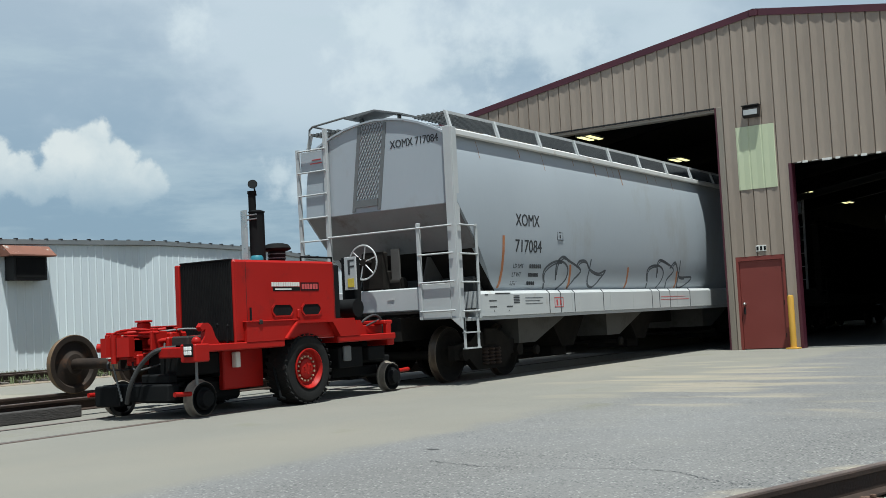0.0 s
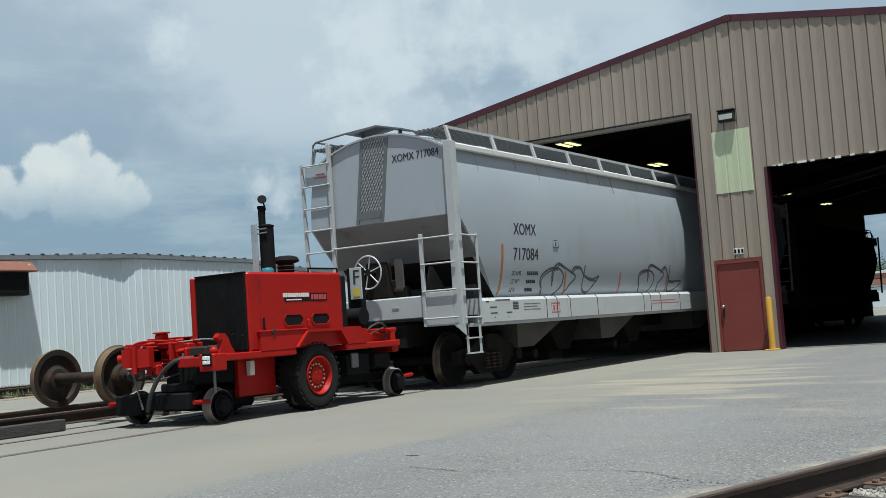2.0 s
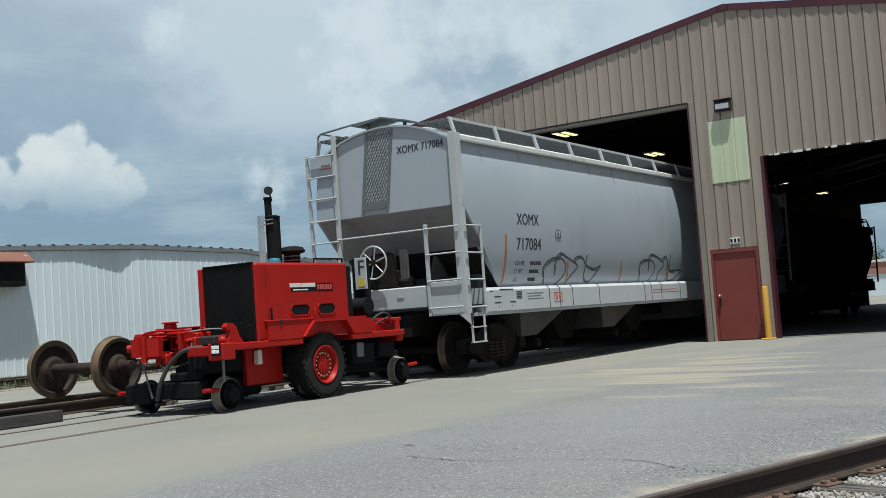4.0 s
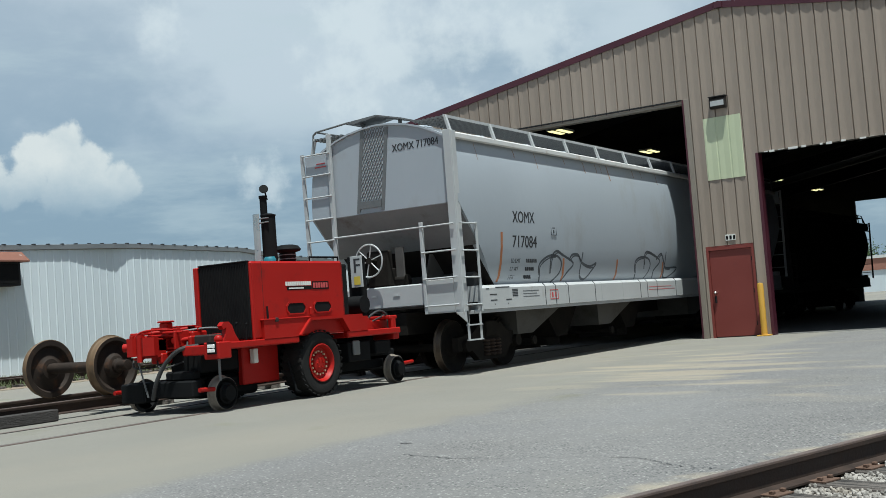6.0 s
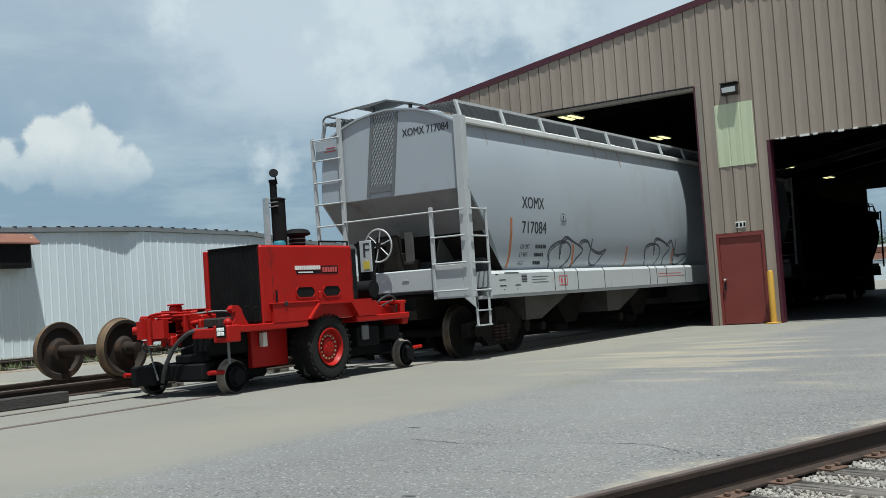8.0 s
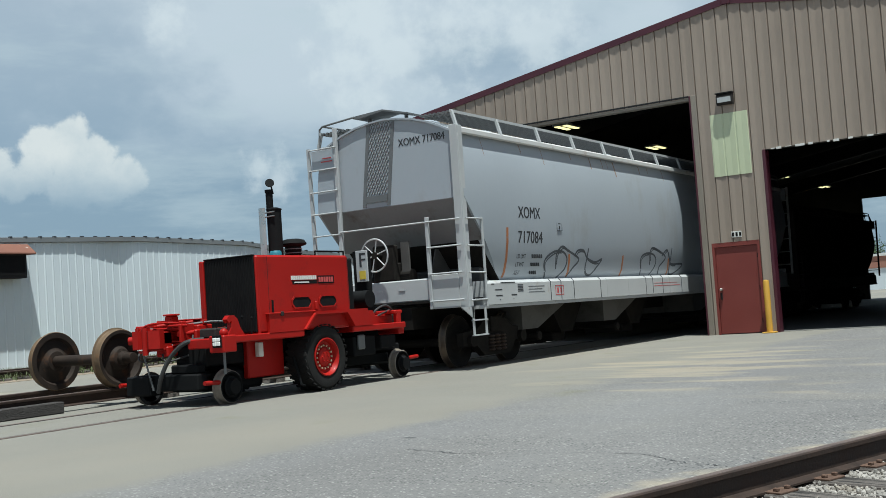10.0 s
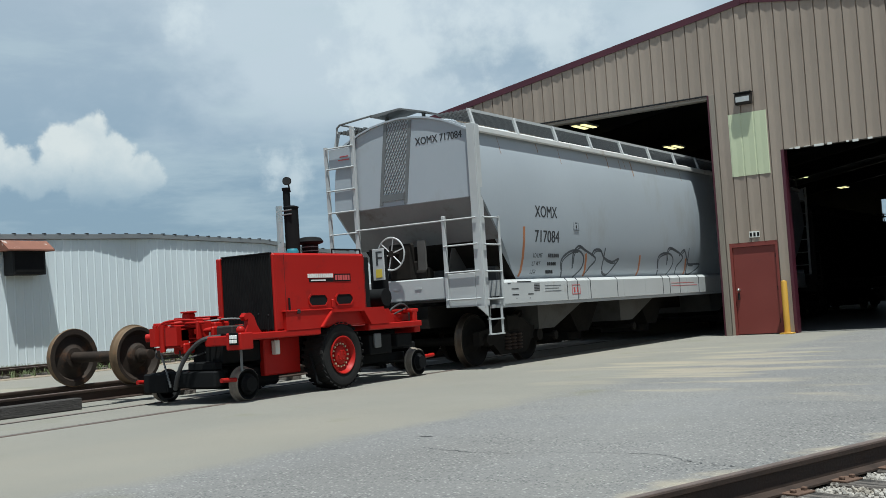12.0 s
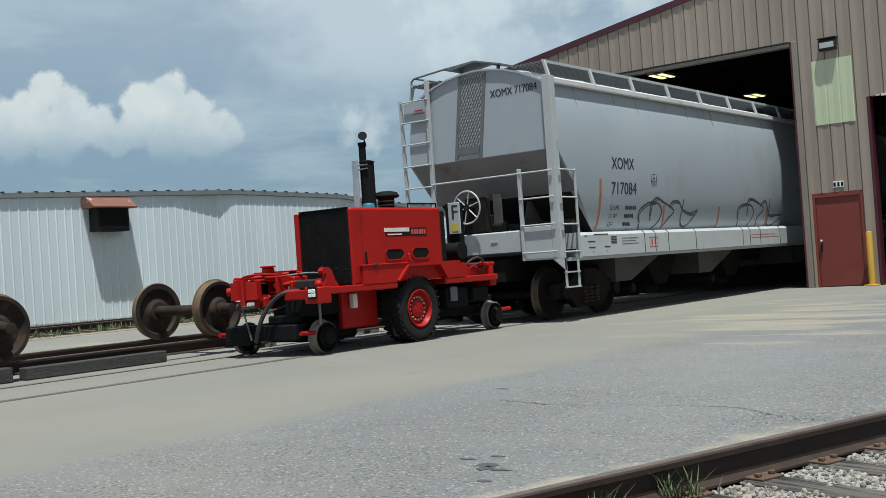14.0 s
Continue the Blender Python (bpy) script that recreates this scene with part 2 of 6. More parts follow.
M["yellow"] = surface("yellow_paint", (0.50, 0.27, 0.03), (0.56, 0.32, 0.05), 4, 0.55, spots=(0.28, 0.17, 0.06), spot_at=(0.62, 0.72), spot_scale=6)
M["panel_green"] = surface("translucent_panel", (0.475, 0.522, 0.342), (0.551, 0.589, 0.408), 1.2, 0.45, bump=0.05, stretch=(1, 1, 0.3))
M["white_sheet"] = surface("white_sheet_metal", (0.6092, 0.6728, 0.7054), (0.6668, 0.7267, 0.7517), 0.5, 0.5, fine=6, bump=0.03, spots=(0.6008, 0.6464, 0.6601), spot_at=(0.58, 0.8), stretch=(1, 1, 0.25), jitter=0.04)
M["gutter"] = surface("weathered_gutter", (0.1550, 0.1674, 0.1736), (0.2108, 0.2232, 0.2263), 1.5, 0.55)
M["rust_hood"] = surface("rusty_hood", (0.13, 0.05, 0.032), (0.22, 0.095, 0.062), 2.2, 0.8, spots=(0.52, 0.50, 0.46), spot_at=(0.60, 0.68), spot_scale=2.5)
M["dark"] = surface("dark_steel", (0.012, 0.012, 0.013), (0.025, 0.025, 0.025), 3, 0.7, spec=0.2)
M["steel_dark"] = surface("grimy_steel", (0.018, 0.016, 0.015), (0.04, 0.035, 0.032), 4, 0.7, bump=0.3, spec=0.2)
M["rail"] = surface("rusty_rail", (0.020, 0.013, 0.010), (0.055, 0.033, 0.023), 6, 0.7, metal=0.3, bump=0.3)
M["rail_top"] = surface("worn_rail_head", (0.12, 0.09, 0.078), (0.20, 0.155, 0.135), 6, 0.55, metal=0.5, bump=0.15)
M["old_timber"] = surface("dark_timber", (0.0224, 0.0196, 0.0182), (0.0665, 0.0595, 0.0546), 2.5, 0.9, fine=22, bump=0.8, stretch=(6, 0.5, 6), depth=0.02, jitter=0.2)
M["tie"] = surface("weathered_timber", (0.045, 0.038, 0.034), (0.215, 0.188, 0.165), 2.5, 0.9, fine=22, bump=0.8, spots=(0.018, 0.016, 0.014), spot_at=(0.50, 0.57), spot_scale=2.0, stretch=(0.5, 6, 6), depth=0.02, jitter=0.2)
M["ballast"] = surface("pale_ballast", (0.1445, 0.1334, 0.1190), (0.3825, 0.3570, 0.3230), 12, 0.9, fine=50, bump=0.4, spots=(0.2040, 0.1700, 0.1275), spot_at=(0.50, 0.72), spot_scale=2.2)
shade_islands(M["ballast"], 0.38)
M["plate_rust"] = surface("rusty_plate", (0.06, 0.034, 0.022), (0.14, 0.08, 0.052), 8, 0.85, bump=0.4)
M["tar"] = surface("crack_tar", (0.045, 0.046, 0.048), (0.08, 0.08, 0.08), 9, 0.8, bump=0)
M["soil"] = surface("soil", (0.16, 0.12, 0.085), (0.26, 0.21, 0.15), 3, 0.95, fine=50, bump=0.6)
M["grass"] = surface("grass", (0.0394, 0.0619, 0.0169), (0.0956, 0.1125, 0.0394), 5, 0.7, bump=0)
M["leaf"] = surface("leaves", (0.03, 0.06, 0.015), (0.07, 0.11, 0.03), 2, 0.7, bump=0)
M["bark"] = surface("bark", (0.07, 0.05, 0.035), (0.12, 0.09, 0.07), 5, 0.9, bump=0.6)
M["lamp_glow"] = glow("lamp_tube", (1.0, 0.88, 0.42), 1.1)
# even dark grey for the shop's inner walls and roof
M["liner"] = surface("dark_liner", (0.075, 0.072, 0.068), (0.12, 0.116, 0.11), 1.2, 0.9, spec=0.1)
M["glass"] = surface("lamp_glass", (0.35, 0.36, 0.36), (0.45, 0.46, 0.46), 4, 0.2, bump=0)
M["brick"] = surface("far_brick", (0.28, 0.13, 0.09), (0.36, 0.18, 0.13), 2, 0.8)
M["grey_sheet"] = surface("far_grey_sheet", (0.22, 0.23, 0.24), (0.3, 0.31, 0.32), 2, 0.7)


M["pale"] = surface("pale_paint", (0.6, 0.6, 0.57), (0.7, 0.7, 0.66), 4, 0.5)
M["black"] = surface("black_paint", (0.006, 0.007, 0.008), (0.013, 0.013, 0.013), 4, 0.7, spec=0.08)
M["letter"] = surface("stencil_black", (0.015, 0.017, 0.02), (0.035, 0.037, 0.04), 12, 0.6, bump=0)
M["letter_red"] = surface("stencil_red", (0.42, 0.05, 0.05), (0.5, 0.08, 0.08), 12, 0.6, bump=0)
M["orange"] = surface("orange_stripe", (0.3600, 0.1224, 0.0432), (0.4176, 0.1728, 0.0720), 8, 0.6, bump=0, spots=(0.2448, 0.2160, 0.1944), spot_at=(0.6, 0.7), spot_scale=9)
M["spray"] = surface("sprayed_line", (0.045, 0.05, 0.06), (0.10, 0.11, 0.12), 7, 0.7, bump=0)
M["chrome"] = surface("bare_steel", (0.5, 0.5, 0.48), (0.62, 0.62, 0.6), 6, 0.3, metal=0.9)
M["car_grey"] = surface("car_grey_paint", (0.3072, 0.3388, 0.3727), (0.3542, 0.3881, 0.4191), 0.5, 0.45, fine=14, bump=0.04, spots=(0.2870, 0.2945, 0.2979), spot_at=(0.55, 0.75), spot_scale=0.9, stretch=(1, 1, 0.5))
M["car_trim"] = surface("car_trim_paint", (0.365, 0.378, 0.382), (0.440, 0.452, 0.452), 1.6, 0.45, fine=18, bump=0.05, spots=(0.249, 0.199, 0.158), spot_at=(0.64, 0.74), spot_scale=3.5)
M["car_white"] = surface("car_white_sill", (0.407, 0.419, 0.419), (0.477, 0.486, 0.481), 1.2, 0.4, fine=18, bump=0.04, spots=(0.373, 0.349, 0.315), spot_at=(0.62, 0.75), spot_scale=2.2)
M["roof_grey"] = surface("roof_edge_paint", (0.522, 0.522, 0.513), (0.612, 0.612, 0.594), 1.0, 0.45, bump=0.05, spots=(0.270, 0.180, 0.117), spot_at=(0.60, 0.72), spot_scale=1.1)
M["galv"] = surface("grey_grating", (0.1200, 0.1260, 0.1290), (0.1800, 0.1860, 0.1860), 4, 0.5, metal=0.3)
M["red"] = surface("tractor_red", (0.275, 0.006, 0.004), (0.350, 0.009, 0.006), 1.6, 0.5, fine=30, bump=0.03, coat=0.03, spots=(0.19, 0.010, 0.008), spot_at=(0.56, 0.74), spot_scale=2.4, spec=0.2)
M["guide_tread"] = surface("dusty_tread", (0.12, 0.10, 0.08), (0.30, 0.26, 0.21), 7, 0.7, bump=0.2)
M["brass"] = surface("brassy_nut", (0.50, 0.40, 0.26), (0.62, 0.52, 0.36), 6, 0.4, metal=0.5)
M["tyre"] = surface("tyre_rubber", (0.009, 0.009, 0.009), (0.024, 0.023, 0.022), 6, 0.85, bump=0.3, spec=0.15)
M["grille"] = surface("black_grille", (0.006, 0.006, 0.007), (0.014, 0.014, 0.014), 5, 0.8, spec=0.1)
M["wheel_steel"] = surface("rusty_wheel", (0.0160, 0.0120, 0.0096), (0.0384, 0.0272, 0.0208), 5, 0.75, bump=0.4, spots=(0.0880, 0.0400, 0.0192), spot_at=(0.56, 0.72), spot_scale=3, spec=0.2)
M["old_tread"] = surface("rusty_tread", (0.07, 0.045, 0.024), (0.17, 0.11, 0.06), 6, 0.65, metal=0.2, bump=0.2, spots=(0.20, 0.085, 0.03), spot_at=(0.56, 0.7), spot_scale=4)
M["tread"] = surface("worn_tread", (0.0780, 0.0600, 0.0450), (0.1500, 0.1140, 0.0840), 7, 0.4, metal=0.6, bump=0.1)
M["teal"] = surface("teal_cap", (0.02, 0.16, 0.2), (0.03, 0.2, 0.26), 6, 0.5)
M["truck"] = surface("truck_casting", (0.010, 0.0095, 0.009), (0.026, 0.023, 0.02), 4, 0.9, bump=0.3, spec=0.06)
# brown dirt stains on a grey darkened for the shade under the overhang
M["slope_grime_shade"] = surface("dirty_shaded_slope_sheet", (0.150, 0.154, 0.161), (0.217, 0.221, 0.225), 1.1, 0.7, fine=16, bump=0.05, spots=(0.098, 0.079, 0.064), spot_at=(0.54, 0.74), spot_scale=1.6)
# dirty grey, darkened further to carry the shade under the car
M["under_shade_grey"] = surface("grimy_shaded_underframe", (0.0456, 0.0432, 0.0400), (0.0855, 0.0817, 0.0751), 1.6, 0.7, bump=0.15, spots=(0.0341, 0.0304, 0.0257), spot_at=(0.52, 0.7), spot_scale=1.8)
M["rust_streak"] = surface("rust_streak", (0.22, 0.12, 0.07), (0.33, 0.25, 0.19), 9, 0.8, bump=0, stretch=(1, 1, 0.4))
M["hose"] = surface("rubber_hose", (0.02, 0.02, 0.02), (0.04, 0.04, 0.04), 8, 0.6)
M["lamp_face"] = surface("lamp_face", (0.75, 0.75, 0.72), (0.85, 0.85, 0.82), 8, 0.2, bump=0)
M["yellow_tag"] = surface("yellow_tag", (0.55, 0.42, 0.05), (0.62, 0.48, 0.07), 9, 0.5, bump=0)


# ---------- shape helpers ----------
def box(bm, x0, x1, y0, y1, z0, z1, bevel=0.0):
    r = bmesh.ops.create_cube(bm, size=1.0, matrix=Matrix.LocRotScale(((x0 + x1) / 2, (y0 + y1) / 2, (z0 + z1) / 2), None, (abs(x1 - x0), abs(y1 - y0), abs(z1 - z0))))
    if bevel:
        edges = list({e for v in r["verts"] for e in v.link_edges})
        bmesh.ops.bevel(bm, geom=edges, offset=bevel, segments=1, affect="EDGES")
    return bm


def rod(bm, p, q, r, r2=None, seg=10, caps=True):
    p, q = Vector(p), Vector(q)
    d = q - p
    m = Matrix.Translation((p + q) / 2) @ d.to_track_quat("Z", "Y").to_matrix().to_4x4()
    bmesh.ops.create_cone(bm, cap_ends=caps, segments=seg, radius1=r, radius2=r if r2 is None else r2, depth=d.length, matrix=m)
    return bm


def bar(bm, pts, r, seg=8):
    """A bent round bar through pts."""
    for p, q in zip(pts, pts[1:]):
        rod(bm, p, q, r, seg=seg)
    for p in pts[1:-1]:
        bmesh.ops.create_icosphere(bm, subdivisions=1, radius=r * 1.03, matrix=Matrix.Translation(p))
    return bm


def prism(bm, pts, axis, a, b):
    """A polygon of 2D points drawn out along an axis from a to b."""
    def at(p, w):
        return {"x": (w, p[0], p[1]), "y": (p[0], w, p[1]), "z": (p[0], p[1], w)}[axis]
    lo, hi = [bm.verts.new(at(p, a)) for p in pts], [bm.verts.new(at(p, b)) for p in pts]
    n = len(pts)
    faces = [bm.faces.new(lo), bm.faces.new(hi[::-1])]
    faces += [bm.faces.new((lo[i], hi[i], hi[(i + 1) % n], lo[(i + 1) % n])) for i in range(n)]
    bmesh.ops.recalc_face_normals(bm, faces=faces)
    return bm


def lathe(bm, profile, centre, axis="x", seg=32, caps=True):
    """A closed ring of (radius, offset) pairs turned about an axis through centre."""
    rings = []
    for k in range(seg):
        a = 2 * math.pi * k / seg
        ring = []
        for r, o in profile:
            c, s = r * math.cos(a), r * math.sin(a)
            v = {"x": (o, c, s), "y": (c, o, s), "z": (c, s, o)}[axis]
            ring.append(bm.verts.new(Vector(centre) + Vector(v)))
        rings.append(ring)
    n = len(profile)
    faces = []
    for k in range(seg):
        p, q = rings[k], rings[(k + 1) % seg]
        for i in range(n - 1):
            faces.append(bm.faces.new((p[i], q[i], q[i + 1], p[i + 1])))
    if caps and profile[0][0] > 1e-6:
        faces.append(bm.faces.new([r[0] for r in rings]))
    if caps and profile[-1][0] > 1e-6:
        faces.append(bm.faces.new([r[-1] for r in rings][::-1]))
    bmesh.ops.remove_doubles(bm, verts=[v for r in rings for v in r], dist=1e-5)
    bmesh.ops.recalc_face_normals(bm, faces=[f for f in faces if f.is_valid])
    return bm


def mesh_of(name, bm, material, smooth=False):
    me = bpy.data.meshes.new(name)
    bm.to_mesh(me)
    bm.free()
    me.materials.append(material)
    if smooth:
        me.polygons.foreach_set("use_smooth", [True] * len(me.polygons))
        me.set_sharp_from_angle(angle=radians(35))
    return me


def part(name, bm, material, parent=None, label="", smooth=False):
    ob = new(name, mesh_of(name, bm, material, smooth))
    ob.parent = parent
    if label:
        tagged(ob, label)
    return ob


def thing(name, label, category, at=(0, 0, 0), turn=0, group="", kind=""):
    ob = new(name)
    ob.empty_display_size = 0.2
    ob.matrix_basis = pose(*at, 0, 0, turn)
    return tagged(ob, label, category, group, kind)


def B():
    return bmesh.new()


def sheet(name, verts, faces, material, parent=None, label=""):
    me = bpy.data.meshes.new(name)
    me.from_pydata(verts, [], faces)
    me.materials.append(material)
    ob = new(name, me)
    ob.parent = parent
    if label:
        tagged(ob, label)
    return ob

# ---------- ground ----------
XC = -11.1          # centre of the track that leads into the shop
YW = 25.17          # front of the shop
APEX = (-7.86, 7.785)
FALL = 0.163
HALF = 11.2
TRACK_U = Vector((0.296, 0.955, 0))   # run of the track in front
TRACK_N = Vector((0.955, -0.296, 0))
TRACK_P = Vector((-2.5, 5.3, 0))      # on the pavement side of its first rail


def ground():
    # pavement sheet, cut along the rail in front; the low side is the track bed
    def along(s, n, z):
        p = TRACK_P + TRACK_U * s + TRACK_N * n
        return (p.x, p.y, z)
    far = 2500
    v = [along(-far, 0, 0), along(far, 0, 0), (-far, far, 0), (-far, -far, 0)]
    hi = sheet("pavement", v, [(0, 1, 2, 3)], M["asphalt"])
    tagged(hi, "worn grey asphalt yard with pale stains", "ground", kind="structure")
    v = [along(-far, -0.002, -0.19), along(far, -0.002, -0.19), (far, -far, -0.19), along(-far, -0.002, 0), along(far, -0.002, 0)]
    lo = sheet("ground", v, [(0, 2, 1), (0, 1, 4, 3)], M["soil"])
    tagged(lo, "brown soil bed under the ballasted track", "ground", kind="structure")



ground()


# ---------- ribbed sheet walls ----------
def rib_offsets(a, b, pitch=0.305, rib=0.035, proud=0.03):
    """Profile of a ribbed sheet: places along the wall and how far they stand out."""
    out, x = [(a, 0.0)], a
    while x < b - 1e-6:
        c = min(x + pitch, b)
        if c - x > rib * 3:
            out += [(c - rib * 2, 0.0), (c - rib * 1.4, proud), (c - rib * 0.6, proud), (c - 0.001, 0.0)]
        out.append((c, 0.0))
        x = c
    return out


GROOVE = 0.084  # where one groove of the shop's sheets lies


def groove_offsets(a, b, pitch=0.305, proud=0.034):
    """Profile of a pan sheet: shallow dished pans between narrow deep grooves, in step along the whole wall."""
    shape = [(-0.006, 0.0), (0.006, 0.0), (0.018, proud), (pitch / 2 - 0.02, proud - 0.013), (pitch / 2 + 0.02, proud - 0.013), (pitch - 0.016, proud), (pitch - 0.006, 0.0)]
    us, ds = [u for u, d in shape], [d for u, d in shape]
    first = math.floor((a - GROOVE) / pitch) - 1
    marks = [GROOVE + k * pitch + u for k in range(first, first + int((b - a) / pitch) + 4) for u in us[:-1]]
    xs = [a] + [x for x in marks if a + 0.002 < x < b - 0.002] + [b]
    return [(x, float(np.interp((x - GROOVE + 0.006) % pitch - 0.006, us, ds))) for x in xs]


def ribbed_wall(parent, a, b, low, high, place, material, cuts=(), width=0.915, proud=0.035, profile=rib_offsets):
    """Sheets of three ribs each, every one an object; low(x) and high(x) bound them, place(x, out, z) sets them in the world."""
    stops = sorted({a, b, *cuts, *np.arange(a, b, width).tolist()})
    stops = [s for i, s in enumerate(stops) if i == 0 or s - stops[i - 1] > 0.02]
    for x0, x1 in zip(stops, stops[1:]):
        prof = profile(x0, x1, proud=proud)
        mid = (x0 + x1) / 2
        verts, faces = [], []
        for x, o in prof:
            inner = min(max(x, x0 + 1e-4), x1 - 1e-4)
            verts += [place(x, o + 0.004, low(inner)), place(x, o + 0.004, high(inner))]
        for i in range(len(prof) - 1):
            k = 2 * i
            faces.append((k, k + 2, k + 3, k + 1))
        sheet("wall_sheet", verts, faces, material, parent)


BAY1 = (-13.45, -8.94, 5.66)
BAY2 = (-7.30, -2.80, 4.20)
DOOR = (-8.68, -7.55, 2.15)


def roof_z(x):
    return APEX[1] - FALL * abs(x - APEX[0])


def shop():
    x0, x1 = APEX[0] - HALF, APEX[0] + HALF
    depth = 37.5
    openings = (BAY1, BAY2, DOOR)

    def low(x):
        for a, b, h in openings:
            if a <= x <= b:
                return h
        return 0.0

    # front wall core, 0.2 m thick, in upright strips between the openings
    front = thing("wall_front", "tan ribbed sheet metal gable wall with two bay openings", "wall", kind="structure")
    stops = sorted({x0, x1, APEX[0], *[v for o in openings for v in o[:2]]})
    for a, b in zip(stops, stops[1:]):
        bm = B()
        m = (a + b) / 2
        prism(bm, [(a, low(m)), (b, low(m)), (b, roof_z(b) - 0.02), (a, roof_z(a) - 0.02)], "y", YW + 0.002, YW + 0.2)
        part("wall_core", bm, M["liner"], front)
    ribbed_wall(front, x0, x1, low, lambda x: roof_z(x) - 0.03, lambda x, o, z: (x, YW - o, z), M["tan"], cuts=(APEX[0], BAY1[0], BAY1[1], BAY2[0], BAY2[1], DOOR[0], DOOR[1]), profile=groove_offsets)
    # trims
    bm = B()
    box(bm, BAY1[1] - 0.005, BAY1[1] + 0.035, YW - 0.05, YW + 0.22, 0, BAY1[2] + 0.05, 0.006)
    part("jamb_trim", bm, M["burgundy"], front)
    bm = B()
    box(bm, BAY1[1] + 0.036, BAY1[1] + 0.17, YW - 0.045, YW, 0, BAY1[2] + 0.05, 0.006)
    part("jamb_trim", bm, M["tan_trim"], front)
    bm = B()
    box(bm, BAY1[0] - 0.14, BAY1[0] + 0.005, YW - 0.05, YW + 0.22, 0, BAY1[2] + 0.1, 0.006)
    part("jamb_trim", bm, M["tan_trim"], front)
    bm = B()
    box(bm, BAY1[0] - 0.005, BAY1[1] - 0.006, YW - 0.05, YW + 0.22, BAY1[2] + 0.02, BAY1[2] + 0.06, 0.006)
    part("header_trim", bm, M["dark"], front)
    bm = B()
    box(bm, BAY1[0] - 0.005, BAY1[1] - 0.006, YW - 0.02, YW + 0.22, BAY1[2] - 0.05, BAY1[2] + 0.018, 0.006)
    part("header_angle", bm, M["tan_trim"], front)
    bm = B()
    box(bm, BAY2[0] - 0.01, BAY2[0] + 0.06, YW - 0.04, YW + 0.24, 0, BAY2[2] + 0.0, 0.006)
    part("jamb_trim", bm, M["burgundy"], front)
    bm = B()
    box(bm, BAY2[1] - 0.10, BAY2[1] + 0.01, YW - 0.04, YW + 0.24, 0, BAY2[2] + 0.0, 0.006)
    part("jamb_trim", bm, M["burgundy"], front)
    # torn flashing under the lower header
    rnd = random.Random(4)
    bm = B()
    x = BAY2[0] + 0.2
    while x < BAY2[1] - 0.2:
        w = rnd.uniform(0.04, 0.22)
        box(bm, x, x + w, YW - 0.05 - rnd.uniform(0, 0.03), YW - 0.035, BAY2[2] - rnd.uniform(0.0, 0.04), BAY2[2] + rnd.uniform(0.004, 0.02))
        x += w + rnd.uniform(0.02, 0.35)
    part("torn_flashing", bm, M["pale"], front, "bent and torn flashing strip")
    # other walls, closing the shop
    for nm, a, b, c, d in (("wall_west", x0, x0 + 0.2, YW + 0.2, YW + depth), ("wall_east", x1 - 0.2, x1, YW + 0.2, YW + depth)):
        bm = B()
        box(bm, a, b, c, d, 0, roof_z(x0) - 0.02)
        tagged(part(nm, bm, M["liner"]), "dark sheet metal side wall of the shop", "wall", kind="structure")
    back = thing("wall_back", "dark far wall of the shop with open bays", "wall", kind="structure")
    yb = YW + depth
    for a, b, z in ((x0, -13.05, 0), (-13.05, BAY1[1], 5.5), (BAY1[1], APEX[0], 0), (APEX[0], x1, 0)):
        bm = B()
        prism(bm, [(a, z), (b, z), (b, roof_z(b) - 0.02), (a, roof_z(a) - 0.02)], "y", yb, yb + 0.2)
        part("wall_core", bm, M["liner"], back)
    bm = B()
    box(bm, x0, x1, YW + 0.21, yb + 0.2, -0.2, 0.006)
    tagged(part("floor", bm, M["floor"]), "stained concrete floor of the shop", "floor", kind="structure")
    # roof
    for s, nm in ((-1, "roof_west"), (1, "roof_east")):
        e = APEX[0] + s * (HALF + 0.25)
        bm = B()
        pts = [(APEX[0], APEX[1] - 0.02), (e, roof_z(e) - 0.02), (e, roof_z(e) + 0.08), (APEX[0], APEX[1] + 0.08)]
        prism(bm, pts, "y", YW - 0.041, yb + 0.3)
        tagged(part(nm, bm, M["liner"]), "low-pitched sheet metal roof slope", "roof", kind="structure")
        bm = B()
        pts = [(APEX[0] + s * 0.001, APEX[1] - 0.06), (e, roof_z(e) - 0.06), (e, roof_z(e) + 0.10), (APEX[0] + s * 0.001, APEX[1] + 0.10)]
        prism(bm, pts, "y", YW - 0.066, YW - 0.042)
        tagged(part("fascia", bm, M["burgundy"]), "burgundy metal fascia along the gable edge", "trim", kind="structure")
    # ridge cap at the gable
    bm = B()
    box(bm, APEX[0] - 0.11, APEX[0] + 0.11, YW - 0.09, YW - 0.067, APEX[1] - 0.08, APEX[1] + 0.085, 0.02)
    tagged(part("gable_cap", bm, M["burgundy"]), "burgundy cap plate at the gable peak", "trim", kind="structure")
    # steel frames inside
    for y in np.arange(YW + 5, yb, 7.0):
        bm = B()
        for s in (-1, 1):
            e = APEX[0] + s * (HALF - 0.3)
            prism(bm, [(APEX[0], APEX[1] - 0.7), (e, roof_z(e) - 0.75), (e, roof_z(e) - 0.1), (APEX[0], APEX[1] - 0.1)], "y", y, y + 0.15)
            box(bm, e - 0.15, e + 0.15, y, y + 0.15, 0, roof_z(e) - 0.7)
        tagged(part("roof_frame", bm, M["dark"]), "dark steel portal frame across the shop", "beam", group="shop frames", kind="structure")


shop()


